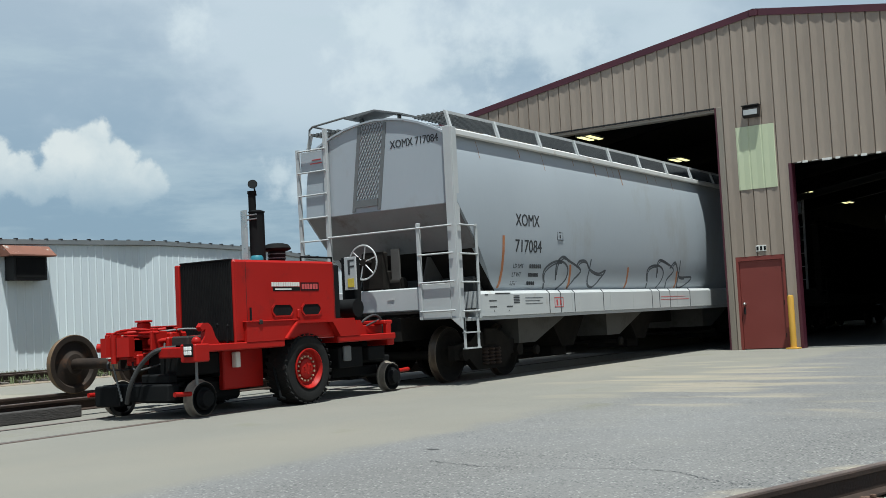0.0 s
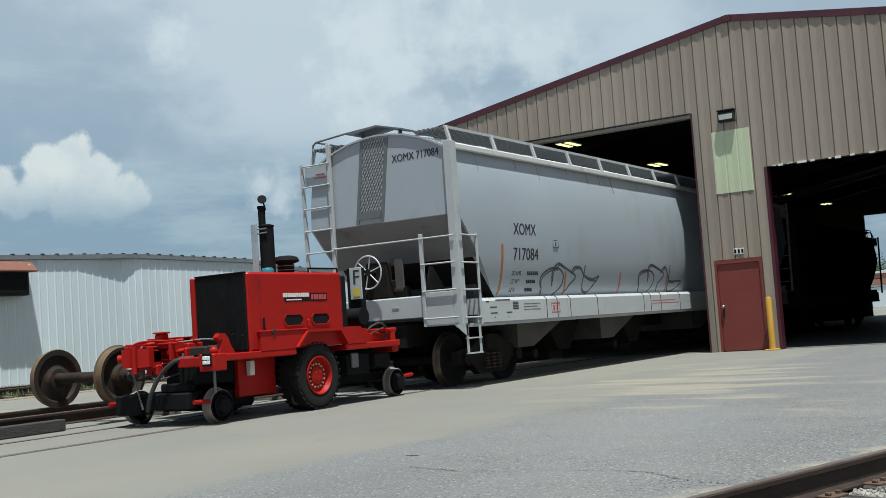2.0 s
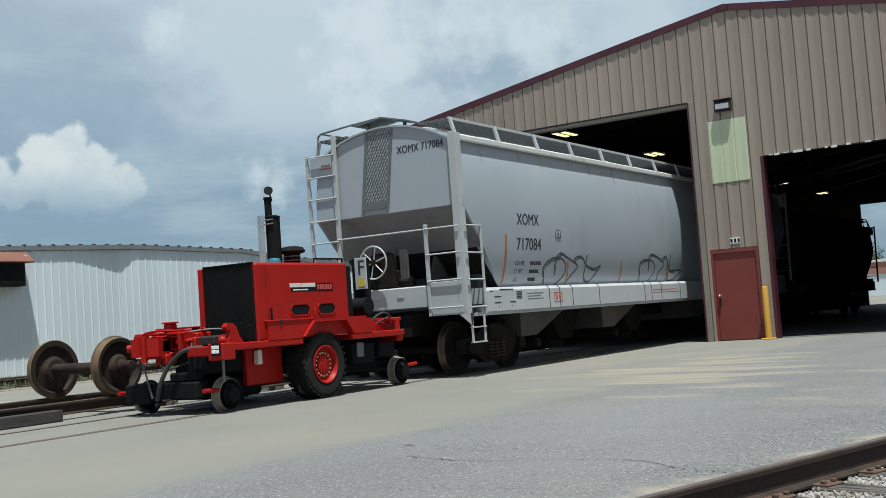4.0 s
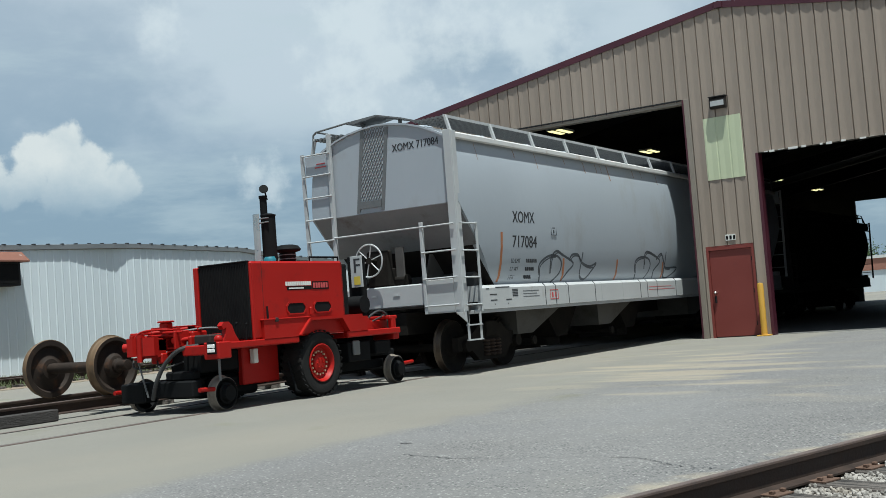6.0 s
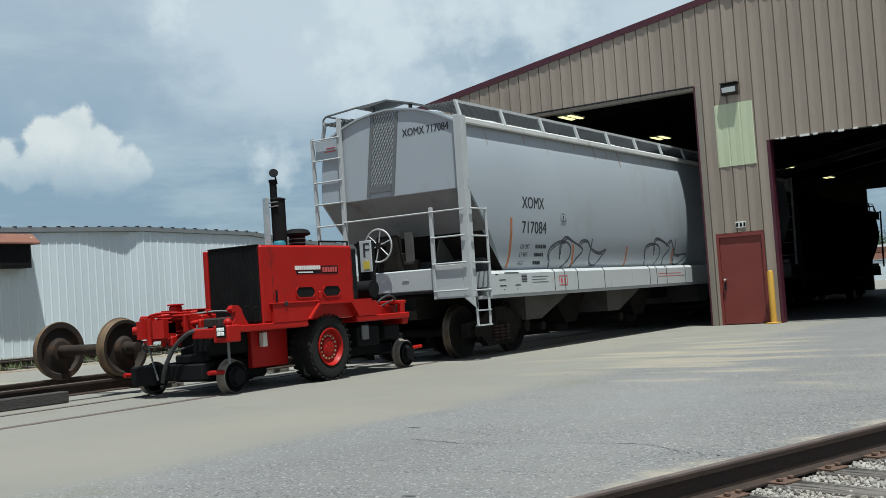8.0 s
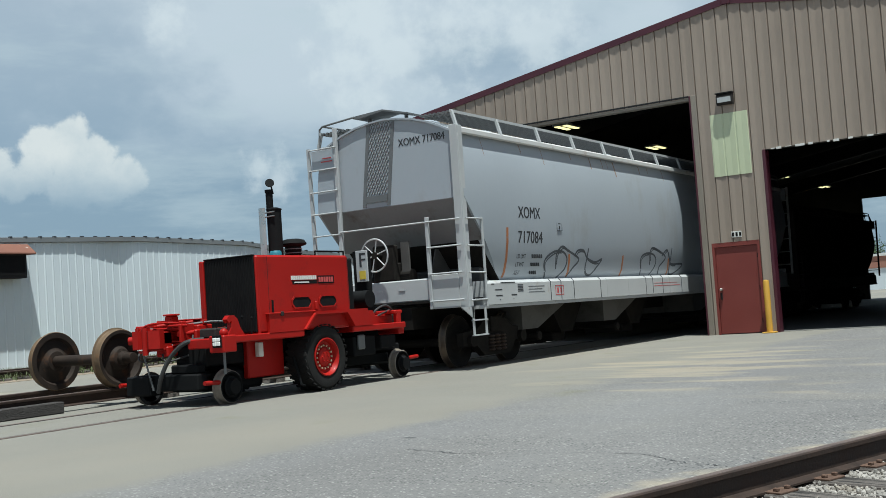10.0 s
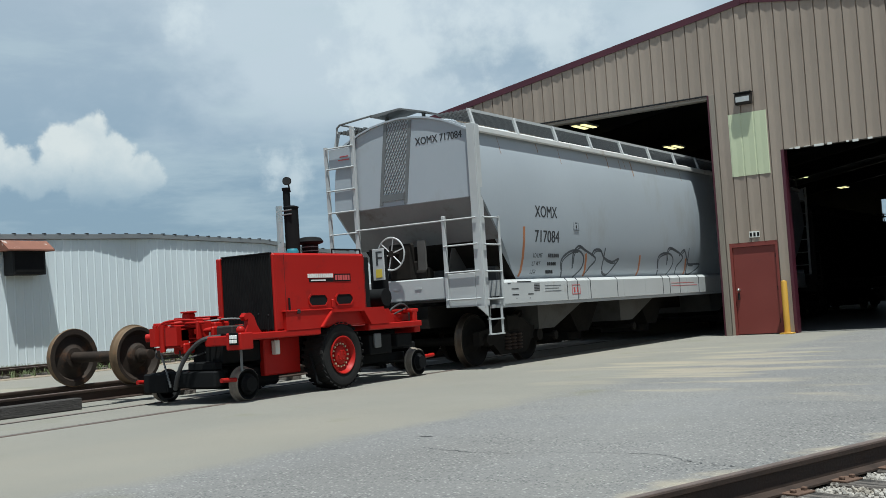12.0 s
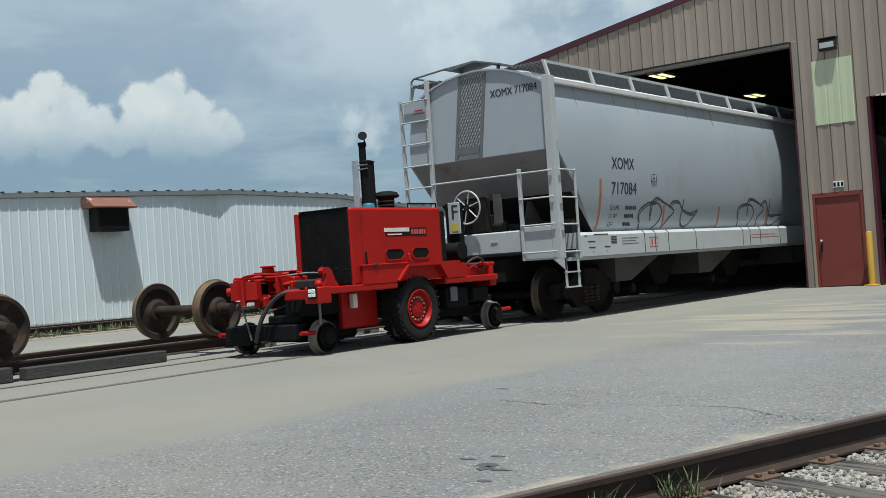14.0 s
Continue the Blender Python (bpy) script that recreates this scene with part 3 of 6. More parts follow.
def shop_door():
    d = thing("door_1", "dark red steel door with lever handle, closed", "door", kind="structure")
    a, b, h = DOOR
    bm = B()
    box(bm, a, a + 0.06, YW - 0.03, YW + 0.15, 0, h)
    box(bm, b - 0.06, b, YW - 0.03, YW + 0.15, 0, h)
    box(bm, a + 0.06, b - 0.06, YW - 0.03, YW + 0.15, h - 0.1, h)
    part("door_frame", bm, M["door_red"], d)
    bm = B()
    box(bm, a + 0.065, b - 0.065, YW + 0.0, YW + 0.045, 0.02, h - 0.105, 0.004)
    part("door_leaf", bm, M["door_red"], d)
    bm = B()
    rod(bm, (a + 0.15, YW, 1.06), (a + 0.15, YW - 0.06, 1.06), 0.03, seg=16)
    bmesh.ops.create_icosphere(bm, subdivisions=2, radius=0.035, matrix=Matrix.Translation((a + 0.15, YW - 0.07, 1.06)))
    part("knob", bm, M["chrome"], d, "worn steel door knob", True)
    bm = B()
    box(bm, a + 0.12, a + 0.16, YW - 0.045, YW, 0.82, 0.98, 0.008)
    part("lock_pull", bm, M["dark"], d)
    for z in (0.3, 1.05, 1.8):
        bm = B()
        rod(bm, (b - 0.07, YW - 0.012, z - 0.05), (b - 0.07, YW - 0.012, z + 0.05), 0.012)
        part("hinge", bm, M["dark"], d)
    # number plate over the door, kept as plain bars
    p = thing("number_plate", "small white plate with dark marks over the door", "sign")
    bm = B()
    box(bm, -8.18, -7.94, YW - 0.05, YW - 0.036, 2.25, 2.39, 0.003)
    part("plate", bm, M["pale"], p)
    for k in range(3):
        bm = B()
        box(bm, -8.165 + k * 0.085, -8.115 + k * 0.085, YW - 0.053, YW - 0.050, 2.275, 2.365)
        part("mark_bar", bm, M["black"], p)


def bollard():
    t = thing("bollard", "yellow painted steel guard post beside the bay", "bollard", (-7.42, YW - 0.22, 0))
    bm = B()
    lathe(bm, [(0.07, 0), (0.07, 1.16), (0.06, 1.2), (0, 1.215)], (0, 0, 0), "z", 20)
    part("post", bm, M["yellow"], t, smooth=True)
    bm = B()
    box(bm, -0.14, 0.14, -0.14, 0.14, 0.0, 0.03, 0.006)
    part("base_plate", bm, M["yellow"], t)


def wall_light():
    t = thing("wall_light", "grey wall-pack lamp above the green panel", "lamp", (-8.05, YW - 0.035, 5.36))
    bm = B()
    prism(bm, [(0, 0), (0, 0.26), (-0.10, 0.26), (-0.15, 0.19), (-0.15, 0.05), (-0.10, 0)], "x", -0.19, 0.19)
    part("housing", bm, M["steel_dark"], t)
    bm = B()
    box(bm, -0.16, 0.16, -0.157, -0.148, 0.05, 0.17, 0.003)
    part("lens", bm, M["glass"], t)
    bm = B()
    box(bm, -0.205, 0.205, -0.16, 0.0, 0.26, 0.285, 0.004)
    part("cap", bm, M["dark"], t)


def light_panel():
    t = thing("window_1", "pale green translucent wall panel, ribbed", "window", kind="structure")
    for k in range(3):
        a = -8.47 + k * 0.30
        verts, faces = [], []
        prof = [(a, 0.004), (a + 0.016, 0.004), (a + 0.026, 0.012), (a + 0.148, 0.004), (a + 0.28, 0.012), (a + 0.290, 0.004), (a + 0.2995, 0.004)]
        for x, o in prof:
            verts += [(x, YW - 0.037 - o, 3.70), (x, YW - 0.037 - o, 5.17)]
        for i in range(len(prof) - 1):
            faces.append((2 * i, 2 * i + 2, 2 * i + 3, 2 * i + 1))
        sheet("pane", verts, faces, M["panel_green"], t)


def ceiling_lights():
    base = thing("ceiling_light", "twin-tube shop ceiling light, lit", "lamp", (XC - 3.1, 29.25, 6.15), group="shop ceiling lights")
    bm = B()
    box(bm, -0.26, 0.26, -0.45, 0.45, 0.02, 0.08, 0.01)
    part("housing", bm, M["pale"], base)
    for x in (-0.14, 0.14):
        bm = B()
        box(bm, x - 0.07, x + 0.07, -0.42, 0.42, 0.0, 0.019)
        part("diffuser", bm, M["lamp_glow"], base)
    for s in (-0.4, 0.4):
        bm = B()
        rod(bm, (0, s, 0.08), (0, s, 0.9), 0.008, seg=6)
        part("hanger", bm, M["dark"], base)
    for x, y in ((XC - 3.1, 36.2), (XC - 3.2, 52.1), (XC - 3.3, 60.3)):
        copy_thing(base, pose(x, y, 6.15))


# ---------- white building across the yard ----------
XB = -30.0


def white_top(y):
    pts = [(-20, 3.6), (10, 4.02), (17.6, 4.13), (20, 4.19), (26.8, 4.34), (32.2, 4.25), (35, 3.95), (38, 3.82), (80, 3.0)]
    return float(np.interp(y, [p[0] for p in pts], [p[1] for p in pts]))


def white_building():
    w = thing("wall_white", "long white ribbed sheet metal building with a low roof", "building", kind="structure")
    cuts = (17.6, 20, 26.8, 32.2, 35, 38)
    ribbed_wall(w, -8.0, 62.0, lambda y: 0.05, lambda y: white_top(y) - 0.05, lambda y, o, z: (XB + o, y, z), M["white_sheet"], cuts=cuts, proud=0.016)
    bm = B()
    ys = [-8, 10, *cuts, 62]
    for a, b in zip(ys, ys[1:]):
        prism(bm, [(a, 0), (b, 0), (b, white_top(b) - 0.03), (a, white_top(a) - 0.03)], "x", XB - 14, XB - 0.01)
    part("wall_core", bm, M["grey_sheet"], w)
    # roof edge: a gutter that sags out over one stretch
    out = lambda y: float(np.interp(y, [-8, 23.9, 25.75, 26.5, 62], [0.085, 0.092, 0.185, 0.088, 0.085]))
    yy = np.unique(np.concatenate([np.arange(-8, 62.1, 0.6), [23.9, 25.75, 26.5]]))
    verts, faces = [], []
    for y in yy:
        z, o = white_top(y), out(y)
        verts += [(XB, y, z - 0.17), (XB + o, y, z - 0.15), (XB + o, y, z), (XB - 0.4, y, z + 0.05)]
    for i in range(len(yy) - 1):
        k = 4 * i
        for j in range(3):
            faces.append((k + j, k + 4 + j, k + 5 + j, k + 1 + j))
    sheet("gutter", verts, faces, M["gutter"], w)
    bm = B()
    for y in np.arange(-6, 60, 0.55):
        z = white_top(y)
        box(bm, XB - 0.02, XB + 0.10, y - 0.04, y + 0.04, z + 0.0, z + 0.035)
    part("gutter_clips", bm, M["dark"], w)
    # wall vent with hood
    v = thing("wall_vent", "dark wall louvre under a rusty sloped hood", "vent", (XB + 0.035, 21.13, 0))
    bm = B()
    box(bm, 0, 0.46, -0.58, 0.60, 2.92, 3.72, 0.01)
    part("louvre_box", bm, M["dark"], v)
    bm = B()
    prism(bm, [(0, 4.0), (0, 3.66), (0.60, 3.66), (0.60, 3.70), (0.20, 4.0)], "y", -0.80, 0.86)
    part("hood", bm, M["rust_hood"], v, "rusty hood with peeling white paint")
    bm = B()
    box(bm, 0.455, 0.475, -0.50, 0.52, 2.99, 3.60, 0.004)
    part("louvre_face", bm, M["grille"], v)


# ---------- rails ----------
def rail_profile():
    h = 0.17
    return [(-0.07, 0), (0.07, 0), (0.07, 0.012), (0.012, 0.03), (0.009, h - 0.045), (0.035, h - 0.035), (0.036, h - 0.008), (0.028, h), (-0.028, h), (-0.036, h - 0.008), (-0.035, h - 0.035), (-0.009, h - 0.045), (-0.012, 0.03), (-0.07, 0.012)]


def straight_rail(parent, a, b, base_z, material):
    """A T-rail from a to b (plan points)."""
    a, b = Vector((*a, base_z)), Vector((*b, base_z))
    u = (b - a).normalized()
    n = Vector((u.y, -u.x, 0))
    bm = B()
    pts = rail_profile()
    lo = [bm.verts.new(a + n * p + Vector((0, 0, q))) for p, q in pts]
    hi = [bm.verts.new(b + n * p + Vector((0, 0, q))) for p, q in pts]
    k = len(pts)
    fs = [bm.faces.new((lo[i], hi[i], hi[(i + 1) % k], lo[(i + 1) % k])) for i in range(k)] + [bm.faces.new(lo), bm.faces.new(hi[::-1])]
    bmesh.ops.recalc_face_normals(bm, faces=fs)
    rail = part("rail", bm, material, parent)
    bm = B()
    lo = [bm.verts.new(a + n * p + Vector((0, 0, q))) for p, q in ((-0.027, 0.169), (0.027, 0.169), (0.025, 0.174), (-0.025, 0.174))]
    hi = [bm.verts.new(b + n * p + Vector((0, 0, q))) for p, q in ((-0.027, 0.169), (0.027, 0.169), (0.025, 0.174), (-0.025, 0.174))]
    fs = [bm.faces.new((lo[i], hi[i], hi[(i + 1) % 4], lo[(i + 1) % 4])) for i in range(4)] + [bm.faces.new(lo), bm.faces.new(hi[::-1])]
    bmesh.ops.recalc_face_normals(bm, faces=fs)
    part("rail_head", bm, M["rail_top"], rail, "worn brown running surface")
    return rail


def tracks():
    t = thing("track_1", "rusty rails set flush in the concrete leading into the shop", "track", kind="structure")
    for s in (-1, 1):
        bm = B()
        x = XC + s * 0.7525
        box(bm, x - 0.036, x + 0.036, -30, YW + 39.5, -0.1, 0.010, 0.004)
        part("rail", bm, M["rail_top"], t)
        # flange groove drawn as a flush dark strip
        bm = B()
        box(bm, x - s * 0.05 - 0.045 + s * 0.0, x - s * 0.05 + 0.005, -30, YW, -0.1, 0.0055)
        part("flangeway", bm, M["dark"], t, "dark strip along the flange groove")
    # raised storage track for loose wheel sets
    t = thing("track_2", "rusty raised storage rails on timber blocks", "track", kind="structure")
    for x in (-14.2, -12.72):
        straight_rail(t, (x, 1.0), (x, 24.0), 0.07, M["rail"])
    rnd = random.Random(2)
    for k in range(9):
        y = 2.0 + k * 2.45
        bm = B()
        box(bm, -14.7, -12.66 + rnd.uniform(-0.02, 0.02), y - 0.12, y + 0.12, -0.1, 0.07, 0.012)
        part("tie", bm, M["tie"], t)
    # old track by the white building
    t = thing("track_3", "overgrown rusty track beside the white building", "track", kind="structure")
    for x in (-26.3, -24.86):
        straight_rail(t, (x, -20), (x, 75), 0.06, M["rail"])
    # track in front of the viewer
    t = thing("track_4", "ballasted track with rusty rails and weathered ties", "track", kind="structure")
    for n in (0.045, 0.045 + 1.5):
        a, b = TRACK_P + TRACK_U * -25 + TRACK_N * n, TRACK_P + TRACK_U * 60 + TRACK_N * n
        straight_rail(t, a.xy, b.xy, -0.165, M["rail"])


tracks()


def kerb_timbers():
    for (x0, x1, y0, y1, h) in ((-12.64, -12.46, 7.52, 9.66, 0.155), (-12.64, -12.44, 5.6, 7.33, 0.185)):
        t = thing("timber_block", "weathered grey timber lying beside the storage rail", "timber", ((x0 + x1) / 2, (y0 + y1) / 2, 0.004), group="loose timbers")
        bm = B()
        w, d = (x1 - x0) / 2, (y1 - y0) / 2
        box(bm, -w, w, -d, d, 0, h, 0.012)
        part("timber", bm, M["old_timber"], t)

def lettering(text, material, parent, size, width, where, turn, name="lettering"):
    """Words in the built-in font, as a thin mesh of a given letter height and width."""
    cu = bpy.data.curves.new("words", "FONT")
    cu.body, cu.size, cu.extrude, cu.resolution_u, cu.offset = text, 1.0, 0.0, 3, 0.0
    tmp = bpy.data.objects.new("words", cu)
    me = bpy.data.meshes.new_from_object(tmp)
    bpy.data.objects.remove(tmp)
    co = np.array([v.co[:] for v in me.vertices])
    lo, hi = co.min(0), co.max(0)
    m = pose(*where, *turn)
    for v in me.vertices:
        v.co = m @ Vector(((v.co.x - lo[0]) / (hi[0] - lo[0]) * width, (v.co.y - lo[1]) / (hi[1] - lo[1]) * size, 0))
    if turn == SIDE:
        for v in me.vertices:
            v.co.x = half_width(v.co.z) + 0.002
    # a second, slightly shifted pass gives the stencil its weight
    shift = m.to_3x3() @ Vector((size * 0.055, 0, 0.0007))
    n = len(me.vertices)
    verts = [v.co.copy() for v in me.vertices] + [v.co + shift for v in me.vertices]
    faces = [tuple(p.vertices) for p in me.polygons]
    faces += [tuple(i + n for i in f) for f in faces]
    me = bpy.data.meshes.new(name)
    me.from_pydata(verts, [], faces)
    me.materials.append(material)
    ob = new(name, me)
    ob.parent = parent
    return tagged(ob, "stencilled " + text)


SIDE = (90, 0, 90)
FACE = (90, 0, 0)

# ---------- covered hopper car ----------
LEVELS = [  # height, half width
    (1.46, 1.30), (1.62, 1.40), (1.85, 1.47), (2.15, 1.525), (2.5, 1.555), (2.9, 1.57), (3.3, 1.555), (3.65, 1.51), (3.92, 1.45), (4.05, 1.40),
    (4.16, 1.18), (4.27, 0.92), (4.36, 0.62), (4.41, 0.30), (4.43, 0.04),
]


def half_width(z):
    return float(np.interp(z, [l[0] for l in LEVELS], [l[1] for l in LEVELS]))


def steel_wheel(parent, at, r, label="", mats=("wheel_steel", "tread"), side=1, name="wheel"):
    """A flanged wheel about its own axle; side is the way its face looks."""
    s = side
    bm = B()
    lathe(bm, [(0.09, -0.02 * s), (0.105, 0.07 * s), (0.14, 0.06 * s), (r * 0.45, 0.0), (r * 0.70, -0.012 * s), (r * 0.80, 0.02 * s), (r * 0.86, 0.055 * s), (r - 0.012, 0.055 * s)], (0, 0, 0), "x", 48, caps=False)
    lathe(bm, [(0.09, -0.09 * s), (min(0.15, r * 0.36), -0.085 * s), (min(0.19, r * 0.44), -0.05 * s), (r * 0.52, -0.035 * s), (r * 0.77, -0.02 * s), (r * 0.85, -0.075 * s), (r + 0.018, -0.075 * s)], (0, 0, 0), "x", 48, caps=False)
    w = part(name, bm, M[mats[0]], parent, label, True)
    w.matrix_basis = pose(*at)
    bm = B()
    ring = [(r - 0.012, 0.055 * s), (r - 0.002, 0.045 * s), (r, -0.03 * s), (r + 0.006, -0.042 * s), (r + 0.027, -0.052 * s), (r + 0.027, -0.066 * s), (r + 0.018, -0.075 * s)]
    for k in range(48):
        a, b = 2 * math.pi * k / 48, 2 * math.pi * (k + 1) / 48
        for (r0, o0), (r1, o1) in zip(ring, ring[1:]):
            bm.faces.new([bm.verts.new((o, q * math.cos(t), q * math.sin(t))) for q, o, t in ((r0, o0, a), (r1, o1, a), (r1, o1, b), (r0, o0, b))])
    bmesh.ops.remove_doubles(bm, verts=bm.verts[:], dist=1e-5)
    bmesh.ops.recalc_face_normals(bm, faces=bm.faces[:])
    part("tread", bm, M[mats[1]], w, "bright worn wheel tread", True)
    return w


def ribbon(parent, pts, width, material, name="sprayed_line"):
    """A painted line that lies on the curved side; pts are (y, z)."""
    bm = B()
    n = len(pts)
    prev = None
    for i, (y, z) in enumerate(pts):
        a, b = pts[max(0, i - 1)], pts[min(n - 1, i + 1)]
        d = Vector((b[0] - a[0], b[1] - a[1])).normalized()
        k = Vector((-d.y, d.x)) * width / 2
        row = []
        for q in (1, -1):
            yy, zz = y + q * k.x, z + q * k.y
            row.append(bm.verts.new((half_width(zz) + 0.0035, yy, zz)))
        if prev:
            bm.faces.new((prev[0], prev[1], row[1], row[0]))
        prev = row
    return part(name, bm, material, parent)


def curve_pts(ctrl, steps=6):
    """Catmull-Rom points through a few control points."""
    out = []
    c = [ctrl[0], *ctrl, ctrl[-1]]
    for p0, p1, p2, p3 in zip(c, c[1:], c[2:], c[3:]):
        for i in range(steps):
            t = i / steps
            out.append(tuple(0.5 * (2 * b + (cc - a) * t + (2 * a - 5 * b + 4 * cc - d) * t * t + (3 * b - a - 3 * cc + d) * t ** 3) for a, b, cc, d in zip(p0, p1, p2, p3)))
    out.append(ctrl[-1])
    return out


def hopper_shell(car, length, material):
    bm = B()

    def inset(z):
        return 0.05 if z > 2.9 else 0.05 + (2.9 - z) * 0.90
    rings = []
    fine = []
    for (z0, w0), (z1, w1) in zip(LEVELS, LEVELS[1:]):
        fine += [(z0, w0)]
    fine.append(LEVELS[-1])
    for z, w in fine:
        i = inset(z)
        rings.append([bm.verts.new(p) for p in ((-w, i, z), (w, i, z), (w, length - i, z), (-w, length - i, z))])
    for p, q in zip(rings, rings[1:]):
        for k in range(4):
            bm.faces.new((p[k], p[(k + 1) % 4], q[(k + 1) % 4], q[k]))
    bm.faces.new(rings[0][::-1])
    bm.faces.new(rings[-1])
    for e in bm.edges:
        if e.calc_face_angle(0) > 0.6:
            e.smooth = False
    return part("tank_body", bm, material, car, "grey curved hopper body with sloping end sheets", True)


def ladder_rungs(car, a, b, zs, r=0.014, material="car_trim"):
    for z in zs:
        bm = B()
        p, q = (a[0], a[1], z), (b[0], b[1], z)
        rod(bm, p, q, r, seg=8)
        part("rung", bm, M[material], car)


def truck(car, y, dark="truck"):
    """A two-axle freight truck under the car."""
    made = []
    for dy in (-0.89, 0.89):
        for s in (-1, 1):
            w = steel_wheel(car, (s * 0.775, y + dy, 0.457), 0.457, "dark steel wheel with bright tread", ("truck", "tread"), side=s)
            made.append((w, 0.457, (s * 0.775, y + dy, 0.457)))
        bm = B()
        rod(bm, (-1.05, y + dy, 0.457), (1.05, y + dy, 0.457), 0.075, seg=14)
        part("axle", bm, M[dark], car)
    for s in (-1, 1):
        bm = B()
        x0, x1 = s * 0.93, s * 1.06
        pts = [(-1.12, 0.36), (-1.12, 0.60), (-0.62, 0.66), (-0.4, 0.80), (0.4, 0.80), (0.62, 0.66), (1.12, 0.60), (1.12, 0.36), (0.72, 0.40), (0.42, 0.17), (-0.42, 0.17), (-0.72, 0.40)]
        prism(bm, [(y + p, q) for p, q in pts], "x", min(x0, x1), max(x0, x1))
        part("side_frame", bm, M[dark], car, "dark cast truck side frame")
        for dy in (-0.89, 0.89):
            bm = B()
            rod(bm, (s * 1.0, y + dy, 0.457), (s * 1.14, y + dy, 0.457), 0.11, seg=16)
            part("bearing_cap", bm, M[dark], car, smooth=True)
        for k in range(3):
            bm = B()
            c = (s * 1.02, y - 0.2 + 0.2 * k, 0)
            for j in range(5):
                lathe(bm, [(0.05, 0), (0.075, 0.02), (0.075, 0.035), (0.05, 0.055)], (c[0] + s * 0.05, c[1], 0.24 + j * 0.06), "z", 12)
            part("spring", bm, M["rail"], car, smooth=True)
    bm = B()
    box(bm, -1.1, 1.1, y - 0.2, y + 0.2, 0.58, 0.86, 0.02)
    part("bolster", bm, M[dark], car)
    return made


def build_hopper(length, at, label, detail=True, paints=("car_grey", "car_trim", "car_white")):
    car = thing("hopper_car", label, "rail car", at)
    L = length
    grey, trim, pale = M[paints[0]], M[paints[1]], M[paints[2]]
    walk_paint = M["galv"] if detail else M["steel_dark"]
    hopper_shell(car, L, grey)
    # side sills and end sills
    for s in (-1, 1):
        seams = [0.55, 3.35, 3.75, 5.4, 6.5, 8.9, 11.5, 14.0, 16.5, L - 0.5] if detail else [0.55, L - 0.5]
        for a, b in zip(seams, seams[1:]):
            bm = B()
            pts = [(1.28, 1.06), (1.60, 1.06), (1.60, 1.42), (1.54, 1.475), (1.28, 1.475)]
            prism(bm, [(s * p, q) for p, q in pts], "y", a, b - 0.008)
            part("side_sill", bm, pale, car, "off-white side sill plate")
        for y in (2.86, 3.29, 3.84, 5.07, 7.46, 7.86, 8.45, 9.64, 12.2, 14.6) if detail else ():
            bm = B()
            box(bm, s * 1.598, s * 1.606, y, y + 0.016, 1.07, 1.42)
            rod(bm, (s * 1.602, y + 0.008, 1.42), (s * 1.55, y + 0.008, 1.478), 0.008, seg=6)
            part("weld_seam", bm, M["letter"], car, "dark welded seam across the sill")
        bm = B()
        box(bm, s * 1.22, s * 1.58, 0.3, L - 0.3, 1.0, 1.058, 0.004)
        part("sill_flange", bm, trim, car)
        bm = B()
        pts = [(1.36, 4.02), (1.50, 3.98), (1.535, 4.0), (1.535, 4.07), (1.40, 4.13), (1.30, 4.12)]
        prism(bm, [(s * p, q) for p, q in pts], "y", 0.07, L - 0.07)
        part("top_chord", bm, M["roof_grey"] if detail else trim, car, "rust-streaked white top chord")
    for y0, y1 in ((0.0, 0.16), (L - 0.16, L)):
        bm = B()
        box(bm, -1.45, 1.45, y0 + 0.005, y1, 1.2, 1.58, 0.02)
        part("end_sill", bm, trim, car)
        bm = B()
        box(bm, -1.5, 1.5, y0 - 0.0 if y0 < 1 else y0 - 0.9, (y1 + 0.9) if y0 < 1 else y1, 1.16, 1.2, 0.0)
        part("end_platform", bm, M["truck"], car)
        # added dark block that stands for the shade below the slope sheet
        bm = B()
        yb = 1.02 if y0 < 1 else L - 1.4
        box(bm, -1.1, 1.2, yb, yb + 0.38, 1.2, 1.74, 0.03)
        part("end_bulkhead", bm, M["under_shade_grey"], car, "dark block added for the shade below the slope sheet")
    if detail:
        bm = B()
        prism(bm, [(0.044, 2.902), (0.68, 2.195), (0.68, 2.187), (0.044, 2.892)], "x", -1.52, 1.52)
        part("slope_sheet", bm, M["slope_grime_shade"], car, "dirt-stained sloping end sheet, its grey darkened for shade")
        # near-black sheet over the lower slope: deep shade put into its colour
        bm = B()
        prism(bm, [(0.68, 2.195), (1.335, 1.470), (1.335, 1.460), (0.68, 2.185)], "x", -1.40, 1.40)
        part("slope_foot", bm, M["truck"], car, "foot of the sloping end sheet, blackened for shade")
        for x in (-0.75, 0.55):
            bm = B()
            prism(bm, [(0.25, 1.2), (1.3, 1.2), (1.3, 1.46), (0.70, 2.10), (0.62, 2.10)], "x", x - 0.012, x + 0.012)
            part("slope_gusset", bm, M["under_shade_grey"], car)
    bm = B()
    box(bm, -0.35, 0.35, 0.05, L - 0.05, 0.72, 1.1)
    part("centre_sill", bm, M["truck"], car)
    wh = truck(car, 1.64) + truck(car, L - 1.64)
    # couplers
    for y, d in ((0, -1), (L, 1)):
        bm = B()
        box(bm, -0.1, 0.1, min(y, y + d * 0.45), max(y, y + d * 0.45), 0.8, 1.02, 0.03)
        box(bm, -0.17, 0.17, min(y + d * 0.4, y + d * 0.62), max(y + d * 0.4, y + d * 0.62), 0.76, 1.06, 0.05)
